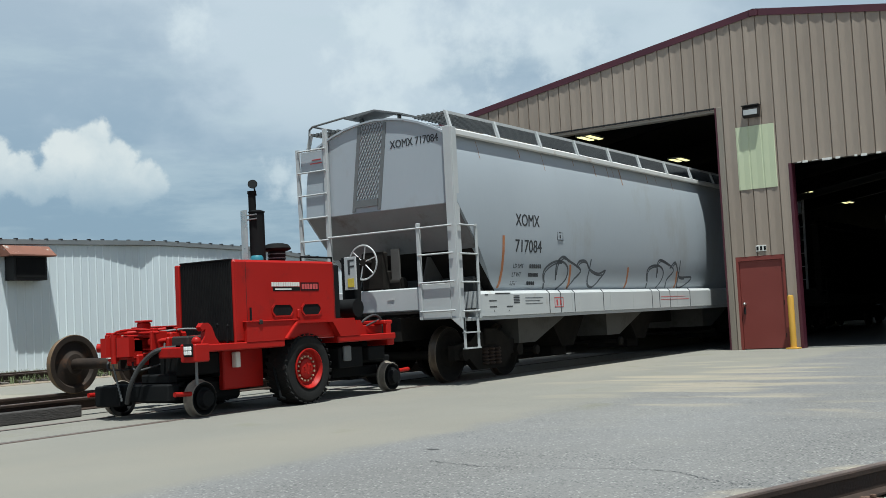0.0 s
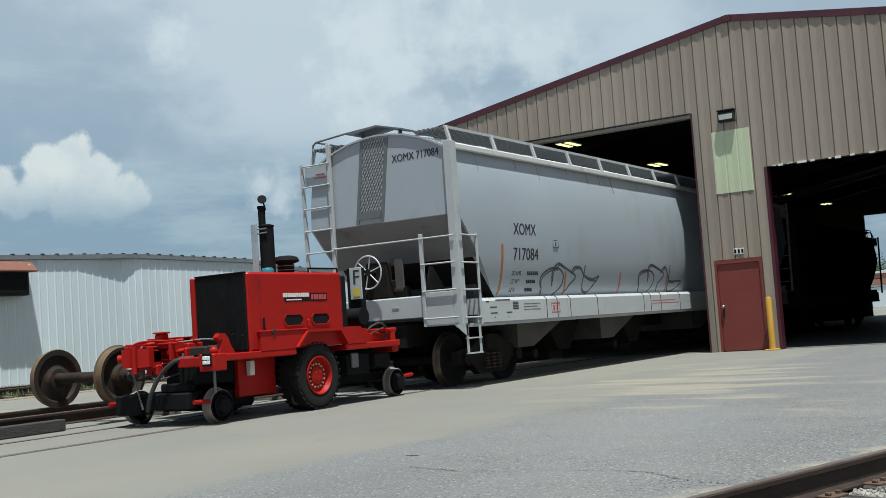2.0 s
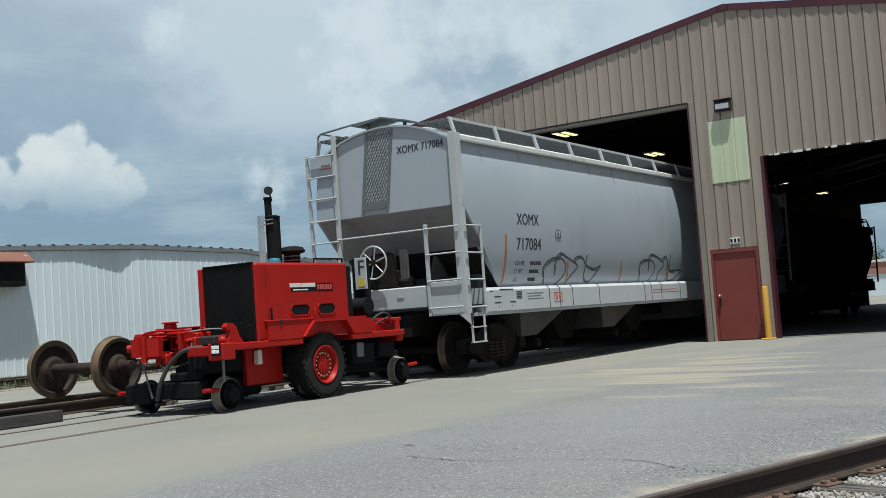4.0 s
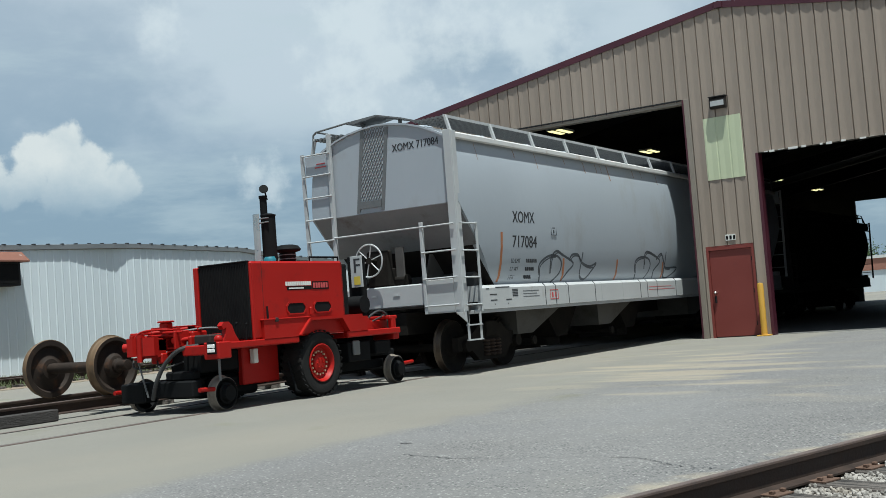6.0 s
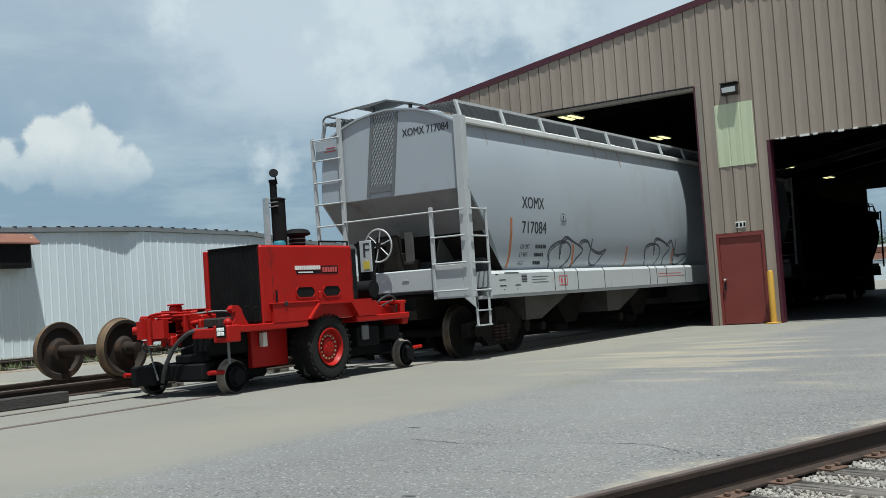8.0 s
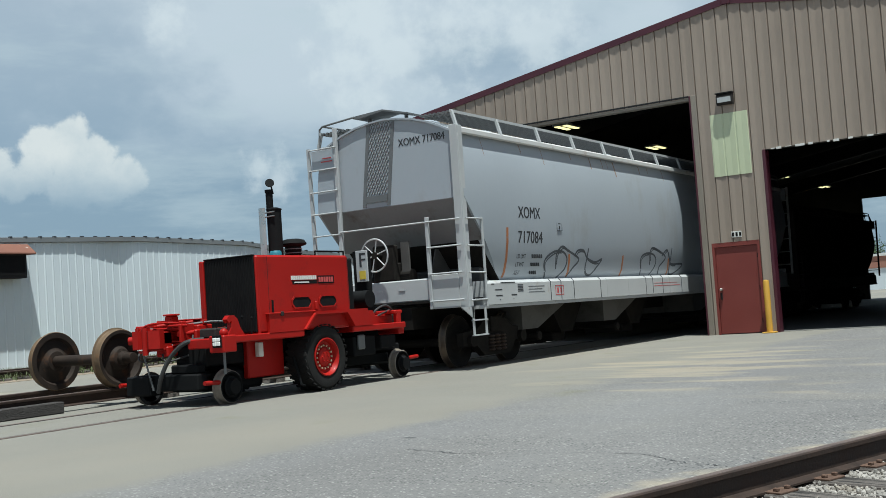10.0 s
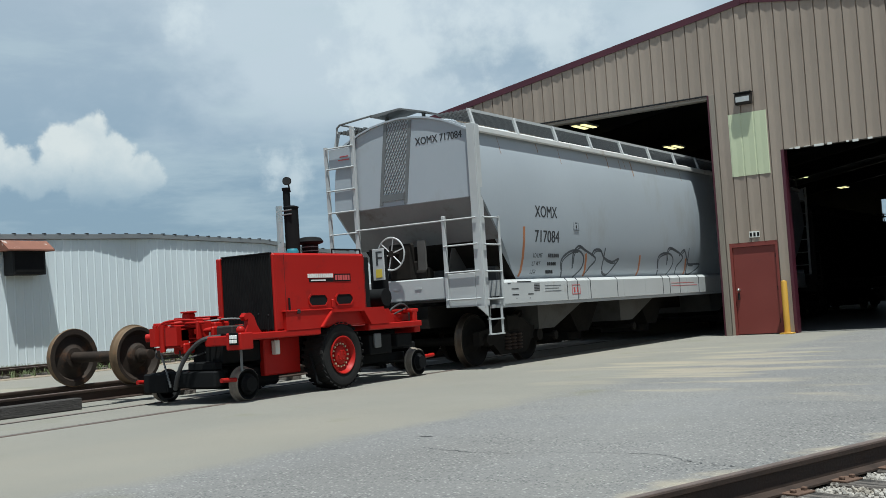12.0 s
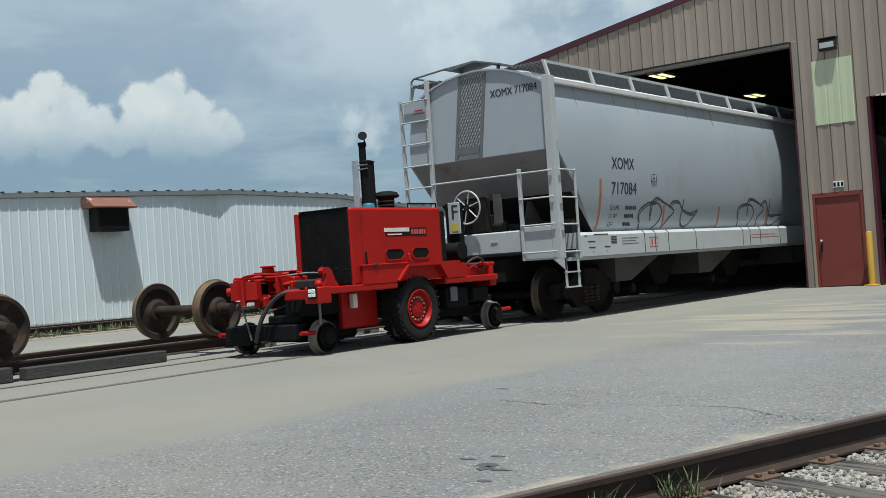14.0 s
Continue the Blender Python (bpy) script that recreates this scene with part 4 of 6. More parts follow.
        part("coupler", bm, M["truck"], car)
    # hopper bays below the sill, their colours darkened for the shade under the car
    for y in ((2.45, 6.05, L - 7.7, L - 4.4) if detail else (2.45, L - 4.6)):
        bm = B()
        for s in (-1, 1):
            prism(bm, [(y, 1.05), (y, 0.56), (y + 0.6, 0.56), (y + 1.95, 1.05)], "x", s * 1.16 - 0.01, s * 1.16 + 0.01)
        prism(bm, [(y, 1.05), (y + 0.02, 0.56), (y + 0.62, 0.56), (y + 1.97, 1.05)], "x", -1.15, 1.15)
        part("hopper_bay", bm, M["under_shade_grey"] if detail else grey, car, "grey discharge hopper below the sill")
        bm = B()
        prism(bm, [(y + 2.0, 1.05), (y + 2.5, 0.40), (y + 3.0, 0.40), (y + 3.6, 1.05)], "x", -0.7, 0.7)
        part("hopper_slope", bm, M["truck"], car)
        bm = B()
        box(bm, -0.5, 0.5, y + 2.45, y + 3.05, 0.22, 0.40, 0.02)
        part("outlet_gate", bm, M["truck"], car)
        bm = B()
        rod(bm, (-1.15, y + 0.5, 0.42), (1.2, y + 0.5, 0.42), 0.035)
        rod(bm, (1.2, y + 0.5, 0.42), (1.26, y + 0.5, 0.42), 0.09, seg=6)
        part("gate_shaft", bm, M["truck"], car, "dark gate shaft with a capstan end")
    # roof walkways
    for s in (-1, 1):
        for k in range(7):
            bm = B()
            x = s * (0.80 + 0.092 * k)
            box(bm, x - 0.020, x + 0.020, 0.05, L - 0.05, 4.350, 4.380)
            part("walkway_slat", bm, walk_paint, car)
        bm = B()
        for yy in np.arange(0.1, L - 0.1, 0.10):
            box(bm, s * 0.78, s * 1.40, yy, yy + 0.014, 4.335, 4.350)
        part("walkway_grating", bm, walk_paint, car)
        bm = B()
        box(bm, s * 1.40, s * 1.415, 0.03, L - 0.05, 4.345, 4.39)
        part("walkway_edge", bm, trim, car)
        yy = 0.06
        while yy < L:
            bm = B()
            prism(bm, [(s * 1.535, 4.03), (s * 1.43, 4.385), (s * 1.385, 4.385), (s * 1.49, 4.03)], "y", yy - 0.012, yy + 0.05)
            part("walkway_bracket", bm, trim, car)
            yy += 1.49
    # hatches along the ridge
    for k in range(int(L // 1.9)):
        bm = B()
        yy = 1.2 + k * 1.9
        if yy < L - 1:
            lathe(bm, [(0.40, 4.38), (0.40, 4.45), (0.36, 4.48), (0, 4.50)], (0, yy, 0), "z", 20)
            part("hatch", bm, grey, car, smooth=True)
    # cross walk at the ends, and the lip of the roof sheet over the end
    for y0 in (0.06, L - 0.61):
        bm = B()
        prism(bm, [(-0.66, 4.535), (-0.62, 4.575), (0.0, 4.61), (0.54, 4.475), (0.54, 4.45), (0.0, 4.582), (-0.50, 4.52)], "y", y0, y0 + 0.55)
        part("end_walkway", bm, walk_paint, car)
        for x in (-0.45, 0.35):
            bm = B()
            box(bm, x - 0.02, x + 0.02, y0 + 0.2, y0 + 0.26, 4.36, 4.53)
            part("walkway_leg", bm, walk_paint, car)
    for y0 in (0.012, L - 0.06):
        bm = B()
        arch = [(w, z) for z, w in LEVELS if z >= 3.9]
        arch = arch + [(-w, z) for w, z in arch[::-1]]
        inner = [(x * 0.985, z - 0.03) for x, z in arch]
        for p, q, u, v in zip(arch, arch[1:], inner[1:], inner):
            prism(bm, [p, q, u, v], "y", y0, y0 + 0.045)
        part("roof_lip", bm, grey, car)
    # corner posts and ladders, at both ends, turned about
    for e, d in ((0.0, 1), (L, -1)):
        bm = B()
        box(bm, d * 1.395, d * 1.545, e - d * 0.02, e + d * 0.03, 1.03, 4.12, 0.006)
        box(bm, d * 1.545, d * 1.565, e - d * 0.018, e + d * 0.12, 1.03, 4.1, 0.004)
        part("corner_post", bm, trim, car, "wide pale grey corner post")
        bm = B()
        box(bm, d * 0.80, d * 0.86, e - d * 0.05, e + d * 0.01, 1.05, 2.61, 0.006)
        part("ladder_stile", bm, trim, car)
        bm = B()
        box(bm, d * 1.575, d * 1.605, e + d * 0.50, e + d * 0.55, 1.03, 2.56, 0.004)
        part("ladder_stile", bm, trim, car)
        ladder_rungs(car, (d * 0.82, e - d * 0.05), (d * 1.5, e - d * 0.05), (1.18, 1.64, 2.09, 2.53), material=paints[1])
        ladder_rungs(car, (d * 1.60, e + d * 0.0), (d * 1.60, e + d * 0.52), (1.16, 1.62, 2.07, 2.53), material=paints[1])
        bm = B()
        box(bm, d * 0.86, d * 1.39, e - d * 0.018, e + d * 0.002, 1.05, 1.62, 0.006)
        part("corner_plate", bm, trim, car, "pale corner plate at the end sill")
        # stirrup step
        bm = B()
        x = d * 1.58
        for y in (e + d * 0.06, e + d * 0.46):
            box(bm, x - 0.006, x + 0.006, y - 0.03, y + 0.03, 0.56, 1.06)
        for z in (0.57, 0.82):
            box(bm, x - 0.025, x + 0.025, e + d * 0.03, e + d * 0.49, z - 0.01, z + 0.012)
        prism(bm, [(e - d * 0.3, 1.05), (e + d * 0.08, 1.05), (e + d * 0.08, 0.84)], "x", x - 0.006, x + 0.006)
        part("stirrup_step", bm, trim, car)
        # tall ladder at the other corner
        bm = B()
        prism(bm, [(-d * 1.66, 1.4), (-d * 1.60, 1.4), (-d * 1.64, 4.12), (-d * 1.70, 4.12)], "y", e - d * 0.03, e + d * 0.02)
        part("ladder_stile", bm, trim, car)
        bm = B()
        box(bm, -d * 1.08, -d * 1.0, e - d * 0.03, e + d * 0.03, 1.55, 4.42, 0.006)
        part("ladder_stile", bm, trim, car)
        ladder_rungs(car, (-d * 1.65, e - d * 0.04), (-d * 1.02, e - d * 0.04), (1.7, 2.1, 2.50, 2.90, 3.30, 3.70, 4.08), material=paints[1])
        bm = B()
        box(bm, -d * 1.62, -d * 1.09, e + d * 0.01, e + d * 0.025, 3.72, 4.07, 0.004)
        part("ladder_sign_plate", bm, grey, car)
        # hoop rail on the roof
        bm = B()
        bar(bm, [(-d * 1.45, e + d * 0.05, 4.0), (-d * 1.42, e + d * 0.05, 4.45), (-d * 1.35, e + d * 0.05, 4.5), (-d * 0.62, e + d * 0.05, 4.56)], 0.018)
        bar(bm, [(-d * 1.42, e + d * 0.75, 4.1), (-d * 1.40, e + d * 0.75, 4.45), (-d * 1.35, e + d * 0.7, 4.5), (-d * 1.35, e + d * 0.05, 4.5)], 0.018)
        part("roof_grab_rail", bm, walk_paint, car, smooth=True)
        bm = B()
        rod(bm, (-d * 1.04, e - d * 0.03, 2.53), (d * 0.83, e - d * 0.03, 2.53), 0.015)
        part("end_grab_rail", bm, trim, car)
    # perforated strip up the end sheet, leaning a little
    def strip_x(x, z):
        return x + (z - 2.92) * 0.135
    for x0, x1 in ((-0.545, -0.475), (-0.015, 0.055)):
        bm = B()
        prism(bm, [(strip_x(x0, 2.92), 2.92), (strip_x(x1, 2.92), 2.92), (strip_x(x1, 4.36), 4.36), (strip_x(x0, 4.36), 4.36)], "y", 0.04, 0.0495)
        part("mesh_frame", bm, walk_paint, car, "grey strip framing the mesh panel")
    bm = B()
    wide, tall, cols, z0 = 0.46 / 8, 0.060, 8, 3.09
    for r in range(21):
        for c in range(cols):
            # one diamond of the expanded metal, its strands closing on the next
            cx, cz = -0.475 + wide * (c + 0.5 + 0.5 * (r % 2) - 0.25), z0 + tall * (r + 0.5)
            dia = [(cx - wide * 0.56, cz), (cx - wide * 0.1, cz + tall), (cx + wide * 0.56, cz), (cx + wide * 0.1, cz - tall)]
            for (ax, az), (bx, bz) in zip(dia[:2] + dia[2:3], dia[1:3] + dia[3:]):
                rod(bm, (strip_x(ax, az), 0.0475, az), (strip_x(bx, bz), 0.0475, bz), 0.0062, seg=4, caps=False)
    part("expanded_mesh", bm, walk_paint, car, "expanded metal mesh strip on the end sheet")
    bm = B()
    prism(bm, [(-0.46, 2.99), (0.0, 2.99), (0.01, 3.11), (-0.45, 3.11)], "y", 0.022, 0.047)
    part("mesh_foot", bm, walk_paint, car)
    # hand brake wheel
    bw = new("brake_wheel")
    bw.parent = car
    bm = B()
    for k in range(28):
        a, b = 2 * math.pi * k / 28, 2 * math.pi * (k + 1) / 28
        rod(bm, (-0.225 + 0.285 * math.cos(a), -0.14, 2.05 + 0.285 * math.sin(a)), (-0.225 + 0.285 * math.cos(b), -0.14, 2.05 + 0.285 * math.sin(b)), 0.015, seg=6)
    part("rim", bm, pale, bw, smooth=True)
    for k in range(6):
        bm = B()
        a = 2 * math.pi * k / 6 + 0.3
        rod(bm, (-0.225, -0.13, 2.05), (-0.225 + 0.285 * math.cos(a), -0.14, 2.05 + 0.285 * math.sin(a)), 0.011, seg=6)
        part("spoke", bm, pale, bw)
    bm = B()
    rod(bm, (-0.225, 0.1, 2.05), (-0.225, -0.15, 2.05), 0.06, seg=12)
    box(bm, -0.40, 0.08, 0.02, 0.16, 1.58, 2.22, 0.03)
    part("gear_case", bm, M["truck"], bw)
    bm = B()
    box(bm, 0.12, 0.30, 0.16, 0.20, 1.58, 2.26, 0.01)
    part("brake_bracket", bm, M["under_shade_grey"], car, "grey bracket plate beside the brake wheel")
    bm = B()
    box(bm, -0.10, 0.1, 0.1, 0.3, 1.58, 1.9, 0.02)
    rod(bm, (-0.1, 0.25, 1.66), (0.3, 0.25, 1.66), 0.12, seg=18)
    part("brake_cylinder", bm, M["truck"], car, "dark brake gear on the end platform")
    for x in (-0.34, 0.14):
        bm = B()
        box(bm, x, x + 0.14, -0.006, 0.0, 1.40, 1.43)
        part("sill_slot", bm, pale, car)
    return car, wh


def hopper_marks(car):
    lettering("XOMX", M["letter"], car, 0.21, 0.84, (1.578, 1.88, 2.595), SIDE)
    lettering("717084", M["letter"], car, 0.22, 0.93, (1.562, 1.87, 2.14), SIDE)
    lettering("XOMX 717084", M["letter"], car, 0.13, 0.96, (0.30, 0.0465, 3.90), (90, -0.5, 0))
    for k, (word, w) in enumerate((("LD LMT", 0.34), ("LT WT", 0.30), ("NEW", 0.20))):
        z = 1.865 - k * 0.147
        lettering(word, M["letter"], car, 0.075, w, (half_width(z + 0.07) + 0.002, 1.86, z), SIDE)
        bm = B()
        u = half_width(z + 0.05) + 0.003
        for j in range((6, 5, 4)[k]):
            box(bm, u - 0.002, u + 0.003, 2.42 + j * 0.072, 2.42 + j * 0.072 + 0.052, z + 0.002, z + 0.074)
        part("weight_bars", bm, M["letter"], car)
    # small stencilled box
    bm = B()
    for a, b, c, d in ((3.40, 3.62, 2.62, 2.63), (3.40, 3.62, 2.39, 2.40), (3.40, 3.41, 2.39, 2.63), (3.61, 3.62, 2.39, 2.63), (3.46, 3.56, 2.52, 2.57), (3.49, 3.53, 2.43, 2.49)):
        box(bm, 1.548, 1.5565, a, b, c, d)
    part("stencil_box", bm, M["letter"], car)
    # marks on the sill
    for y, z, w in ((0.68, 1.40, 0.10), (0.80, 1.30, 0.24), (0.82, 1.20, 0.22), (1.36, 1.20, 0.2), (1.0, 1.42, 0.5), (0.95, 1.13, 0.02), (1.42, 1.13, 0.02)):
        bm = B()
        box(bm, 1.6, 1.603, y, y + w, z, z + 0.018)
        part("sill_stencil", bm, M["letter"], car)
    bm = B()
    for k in range(5):
        box(bm, 1.6, 1.603, 1.60, 1.80, 1.26 + k * 0.028, 1.276 + k * 0.028)
    part("sill_stencil_block", bm, M["letter"], car)
    for k in range(3):
        bm = B()
        box(bm, 1.6, 1.603, 2.0, 2.62 - 0.1 * (k == 1), 1.24 + k * 0.05, 1.250 + k * 0.05)
        part("sill_stencil", bm, M["spray"], car)
    bm = B()
    for a, b, c, d in ((3.06, 3.40, 1.16, 1.175), (3.06, 3.40, 1.33, 1.345), (3.06, 3.075, 1.16, 1.345), (3.385, 3.40, 1.16, 1.345), (3.13, 3.19, 1.2, 1.3), (3.26, 3.32, 1.2, 1.3)):
        box(bm, 1.6, 1.603, a, b, c, d)
    part("red_stencil_box", bm, M["letter_red"], car)
    for k in range(2):
        bm = B()
        box(bm, 1.6, 1.603, 7.95, 9.55 - 0.2 * k, 1.235 + k * 0.06, 1.245 + k * 0.06)
        part("red_stencil_line", bm, M["letter_red"], car)
    # rust weeping from the top chord
    rnd = random.Random(21)
    for y in (0.9, 2.3, 3.15, 4.4, 5.3, 5.9, 6.15, 6.5, 7.9, 8.4, 9.3):
        z1 = rnd.uniform(3.62, 3.86)
        ribbon(car, [(y + rnd.uniform(-0.01, 0.01), z) for z in np.linspace(z1, 3.97, 12)], rnd.uniform(0.012, 0.05), M["rust_streak"], "rust_streak")
    # caution plate on the ladder, unreadable lines
    bm = B()
    box(bm, -1.36, -1.16, 0.004, 0.009, 3.90, 3.92)
    box(bm, -1.40, -1.14, 0.004, 0.009, 3.84, 3.86)
    part("caution_bars", bm, M["letter_red"], car)
    # reflective stripes
    for y, z0, z1, lean in ((1.47, 1.53, 2.41, -0.02), (3.97, 1.51, 1.95, -0.09), (6.58, 1.50, 1.93, -0.06), (9.25, 1.50, 1.87, -0.12)):
        ribbon(car, [(y - lean * (1 - (z - z0) / (z1 - z0)), z) for z in np.linspace(z0, z1, 24)], 0.075, M["orange"], "stripe")
    # sprayed loops, two of a kind
    tags = [
        [(3.13, 1.51), (2.96, 1.81), (3.27, 1.98), (3.64, 2.00), (3.87, 1.89), (3.88, 1.69), (3.62, 1.49)],
        [(3.48, 1.66), (3.42, 1.93), (3.63, 2.09), (3.94, 2.01), (4.42, 1.85), (4.20, 1.67), (4.04, 1.51)],
        [(4.22, 1.91), (4.34, 2.02), (4.61, 2.02), (4.81, 1.87), (5.21, 1.79), (5.51, 1.85), (5.30, 1.67), (5.08, 1.53), (4.79, 1.65), (4.83, 2.07)],
        [(7.77, 1.50), (7.58, 1.85), (7.86, 1.98), (8.33, 1.95), (8.50, 1.76), (8.30, 1.50)],
        [(8.16, 1.72), (8.09, 1.99), (8.25, 2.11), (8.80, 2.00), (9.05, 1.88), (8.75, 1.67), (8.83, 1.51)],
        [(8.82, 1.93), (9.11, 2.07), (9.32, 1.86), (9.50, 1.74), (10.22, 1.73), (9.71, 1.50), (9.41, 1.62), (9.42, 2.12)],
    ]
    for k, pts in enumerate(tags):
        line = curve_pts(pts)
        ribbon(car, line, 0.045, M["spray"])
        # the can went over it twice
        ribbon(car, [(y + 0.05, z - 0.035) for y, z in line[3:len(line) // 2]], 0.03, M["spray"])


YE, YT = 15.5, 12.35
hopper, car_wheels = build_hopper(19.2, (XC, YE, 0.01), "light grey covered hopper rail car with sprayed graffiti")
hopper_marks(hopper)
# all its paints are near black, to stand for the shade inside the shop
second, _ = build_hopper(12.0, (XC, 35.6, 0.01), "hopper rail car standing inside the shop, blackened for shade", False, ("truck", "steel_dark", "steel_dark"))
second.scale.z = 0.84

# ---------- red rail tractor ----------
tractor = thing("rail_tractor", "red rail-road shunting tractor coupled to the hopper car", "tractor", (XC, YT, 0.01))


def build_tractor(t):
    red, black = M["red"], M["black"]
    # frame and deck
    bm = B()
    box(bm, -0.6, 0.6, -1.25, 2.1, 0.45, 0.78, 0.02)
    part("chassis", bm, black, t)
    bm = B()
    box(bm, 0.02, 0.6, -1.95, -1.252, 0.50, 0.78, 0.02)
    part("chassis_nose", bm, black, t)
    bm = B()
    box(bm, -0.3, 0.62, -1.6, 1.95, 0.79, 0.87, 0.012)
    part("deck", bm, red, t)
    for s in (-1, 1):
        for a, b in ((-2.1, -0.52), (0.62, 1.95))[(0 if s > 0 else 1):]:
            bm = B()
            box(bm, s * 0.622, s * 1.05, a, b, 0.79, 0.87, 0.012)
            part("deck", bm, red, t)
            bm = B()
            box(bm, s * 0.98, s * 1.07, a - 0.02, b + 0.02, 0.795, 0.885, 0.012)
            part("deck_edge", bm, red, t)
    for s in (-1, 1):
        bm = B()
        box(bm, s * 0.56, s * 0.66, -1.24, -0.50, 0.28, 0.79, 0.015)
        part("side_plate", bm, red, t)
        bm = B()
        box(bm, s * 0.665, s * 0.75, -1.10, -1.01, 0.56, 0.76, 0.01)
        part("tag_box", bm, M["pale"], t, "small white box on the side plate")
        bm = B()
        box(bm, s * 0.62, s * 1.02, -0.47, 0.55, 0.92, 1.08, 0.01)
        part("wheel_house", bm, black, t)
        # fenders
        bm = B()
        pts = [(-1.22, 0.88), (-1.22, 1.135), (0.98, 1.135), (1.10, 0.88), (0.60, 0.88), (0.44, 1.085), (-0.28, 1.085), (-0.50, 0.88)]
        prism(bm, pts, "x", min(s * 1.03, s * 1.075), max(s * 1.03, s * 1.075))
        part("fender_face", bm, red, t)
        bm = B()
        box(bm, s * 0.60, s * 1.09, -1.24, -0.24, 1.13, 1.15, 0.006)
        part("pocket_lip", bm, red, t)
        bm = B()
        pts = [(-0.50, 0.885), (-0.28, 1.09), (0.44, 1.09), (0.60, 0.885), (0.62, 0.90), (0.45, 1.115), (-0.29, 1.115), (-0.52, 0.90)]
        prism(bm, pts, "x", min(s * 0.98, s * 1.12), max(s * 0.98, s * 1.12))
        part("arch_flange", bm, red, t)
    bm = B()
    box(bm, -0.5, 0.5, -1.62, -0.75, 0.14, 0.449, 0.05)
    part("belly_guard", bm, black, t)
    for x in (-0.3, 0.3):
        bm = B()
        rod(bm, (x, -1.9, 0.36), (x, -0.9, 0.36), 0.07, seg=14)
        part("lift_cylinder", bm, M["steel_dark"], t, smooth=True)
    # hood, offset to one side of the deck
    bm = B()
    box(bm, 0.0, 1.025, -1.36, 0.645, 0.88, 1.94, 0.03)
    part("hood", bm, red, t, "red engine hood set to one side")
    for x0, x1, y0 in ((-0.01, 0.075, -1.41), (0.99, 1.03, -1.378)):
        bm = B()
        box(bm, x0, x1, y0, -1.34, 0.86, 1.925, 0.012)
        part("radiator_post", bm, red, t)
    bm = B()
    box(bm, 0.078, 0.988, -1.385, -1.362, 0.90, 1.93, 0.006)
    part("radiator_grille", bm, M["grille"], t, "black radiator grille")
    for k in range(30):
        bm = B()
        x = 0.095 + k * 0.030
        box(bm, x - 0.004, x + 0.004, -1.394, -1.384, 0.92, 1.90)
        part("grille_bar", bm, M["grille"], t)
    bm = B()
    box(bm, 0.078, 0.988, -1.40, -1.34, 1.931, 1.95, 0.006)
    part("grille_cap", bm, black, t)
    for y in (-1.15, 0.60):
        bm = B()
        box(bm, 1.022, 1.0265, y - 0.003, y + 0.003, 0.9, 1.92)
        part("panel_seam", bm, M["dark"], t)
    bm = B()
    bar(bm, [(1.03, -1.11, 0.95), (1.055, -1.11, 1.1), (1.05, -1.11, 1.32)], 0.014)
    part("latch_rod", bm, black, t)
    bm = B()
    box(bm, 1.02, 1.055, -0.20, -0.15, 1.16, 1.28, 0.012)
    part("latch", bm, red, t)
    bm = B()
    box(bm, 1.07, 1.095, -1.0, -0.93, 1.10, 1.16, 0.01)
    part("latch", bm, M["steel_dark"], t)
    for y0, y1 in ((-0.673, -0.285), (-0.083, 0.291)):
        def stadium(grow):
            c = 0.05
            a, b, lo, hi = y0 - grow, y1 + grow, 1.205 - grow, 1.345 + grow
            return [(a + c, lo), (b - c, lo), (b, lo + c), (b, hi - c), (b - c, hi), (a + c, hi), (a, hi - c), (a, lo + c)]
        bm = B()
        prism(bm, stadium(0.0), "x", 1.015, 1.029)
        part("side_opening", bm, M["grille"], t)
        bm = B()
        o, i = stadium(0.018), stadium(0.0)
        for k in range(8):
            j = (k + 1) % 8
            prism(bm, [o[k], o[j], i[j], i[k]], "x", 1.015, 1.037)
        part("opening_lip", bm, red, t)
    # maker's panel as plain shapes
    bm = B()
    box(bm, 1.02, 1.028, -0.65, -0.11, 1.532, 1.582)
    part("badge_band", bm, black, t)
    bm = B()
    y = -0.675
    for k in range(12):
        box(bm, 1.02, 1.031, y, y + 0.037, 1.592, 1.648)
        y += 0.0465
    part("badge_bars", bm, M["pale"], t)
    bm = B()
    box(bm, 1.028, 1.031, -0.61, -0.29, 1.546, 1.564)
    part("badge_script_bar", bm, M["pale"], t)
    bm = B()
    box(bm, 1.02, 1.030, -0.10, 0.275, 1.532, 1.645)
    part("badge_block", bm, black, t)
    bm = B()
    for k in range(6):
        box(bm, 1.03, 1.033, -0.08 + k * 0.057, -0.038 + k * 0.057, 1.552, 1.626)
    part("badge_block_bars", bm, M["letter_red"], t)
    # rear bulkhead and control stand
    bm = B()
    box(bm, 0.02, 0.98, 0.646, 0.80, 0.88, 1.90, 0.02)
    part("rear_bulkhead", bm, black, t)
    bm = B()
    box(bm, 0.56, 0.80, 1.36, 1.52, 0.88, 2.04, 0.01)
    part("control_stand", bm, black, t)
    bm = B()
    box(bm, 0.64, 0.86, 1.335, 1.358, 1.55, 2.04, 0.004)
    part("stand_plate", bm, M["car_trim"], t, "pale plate with a dark letter")
    lettering("F", M["letter"], t, 0.22, 0.11, (0.71, 1.333, 1.78), FACE)
    bm = B()
    box(bm, 0.70, 0.82, 1.330, 1.334, 1.59, 1.72)
    part("warning_tag", bm, M["yellow_tag"], t)
    bm = B()
    rod(bm, (0.50, 1.35, 1.28), (0.86, 1.35, 1.28), 0.135, seg=24)
    part("air_tank", bm, black, t, smooth=True)
    bm = B()
    bar(bm, [(0.35, 0.7, 1.9), (0.35, 0.7, 2.06), (0.35, 1.4, 2.06), (0.35, 1.4, 1.9)], 0.014)
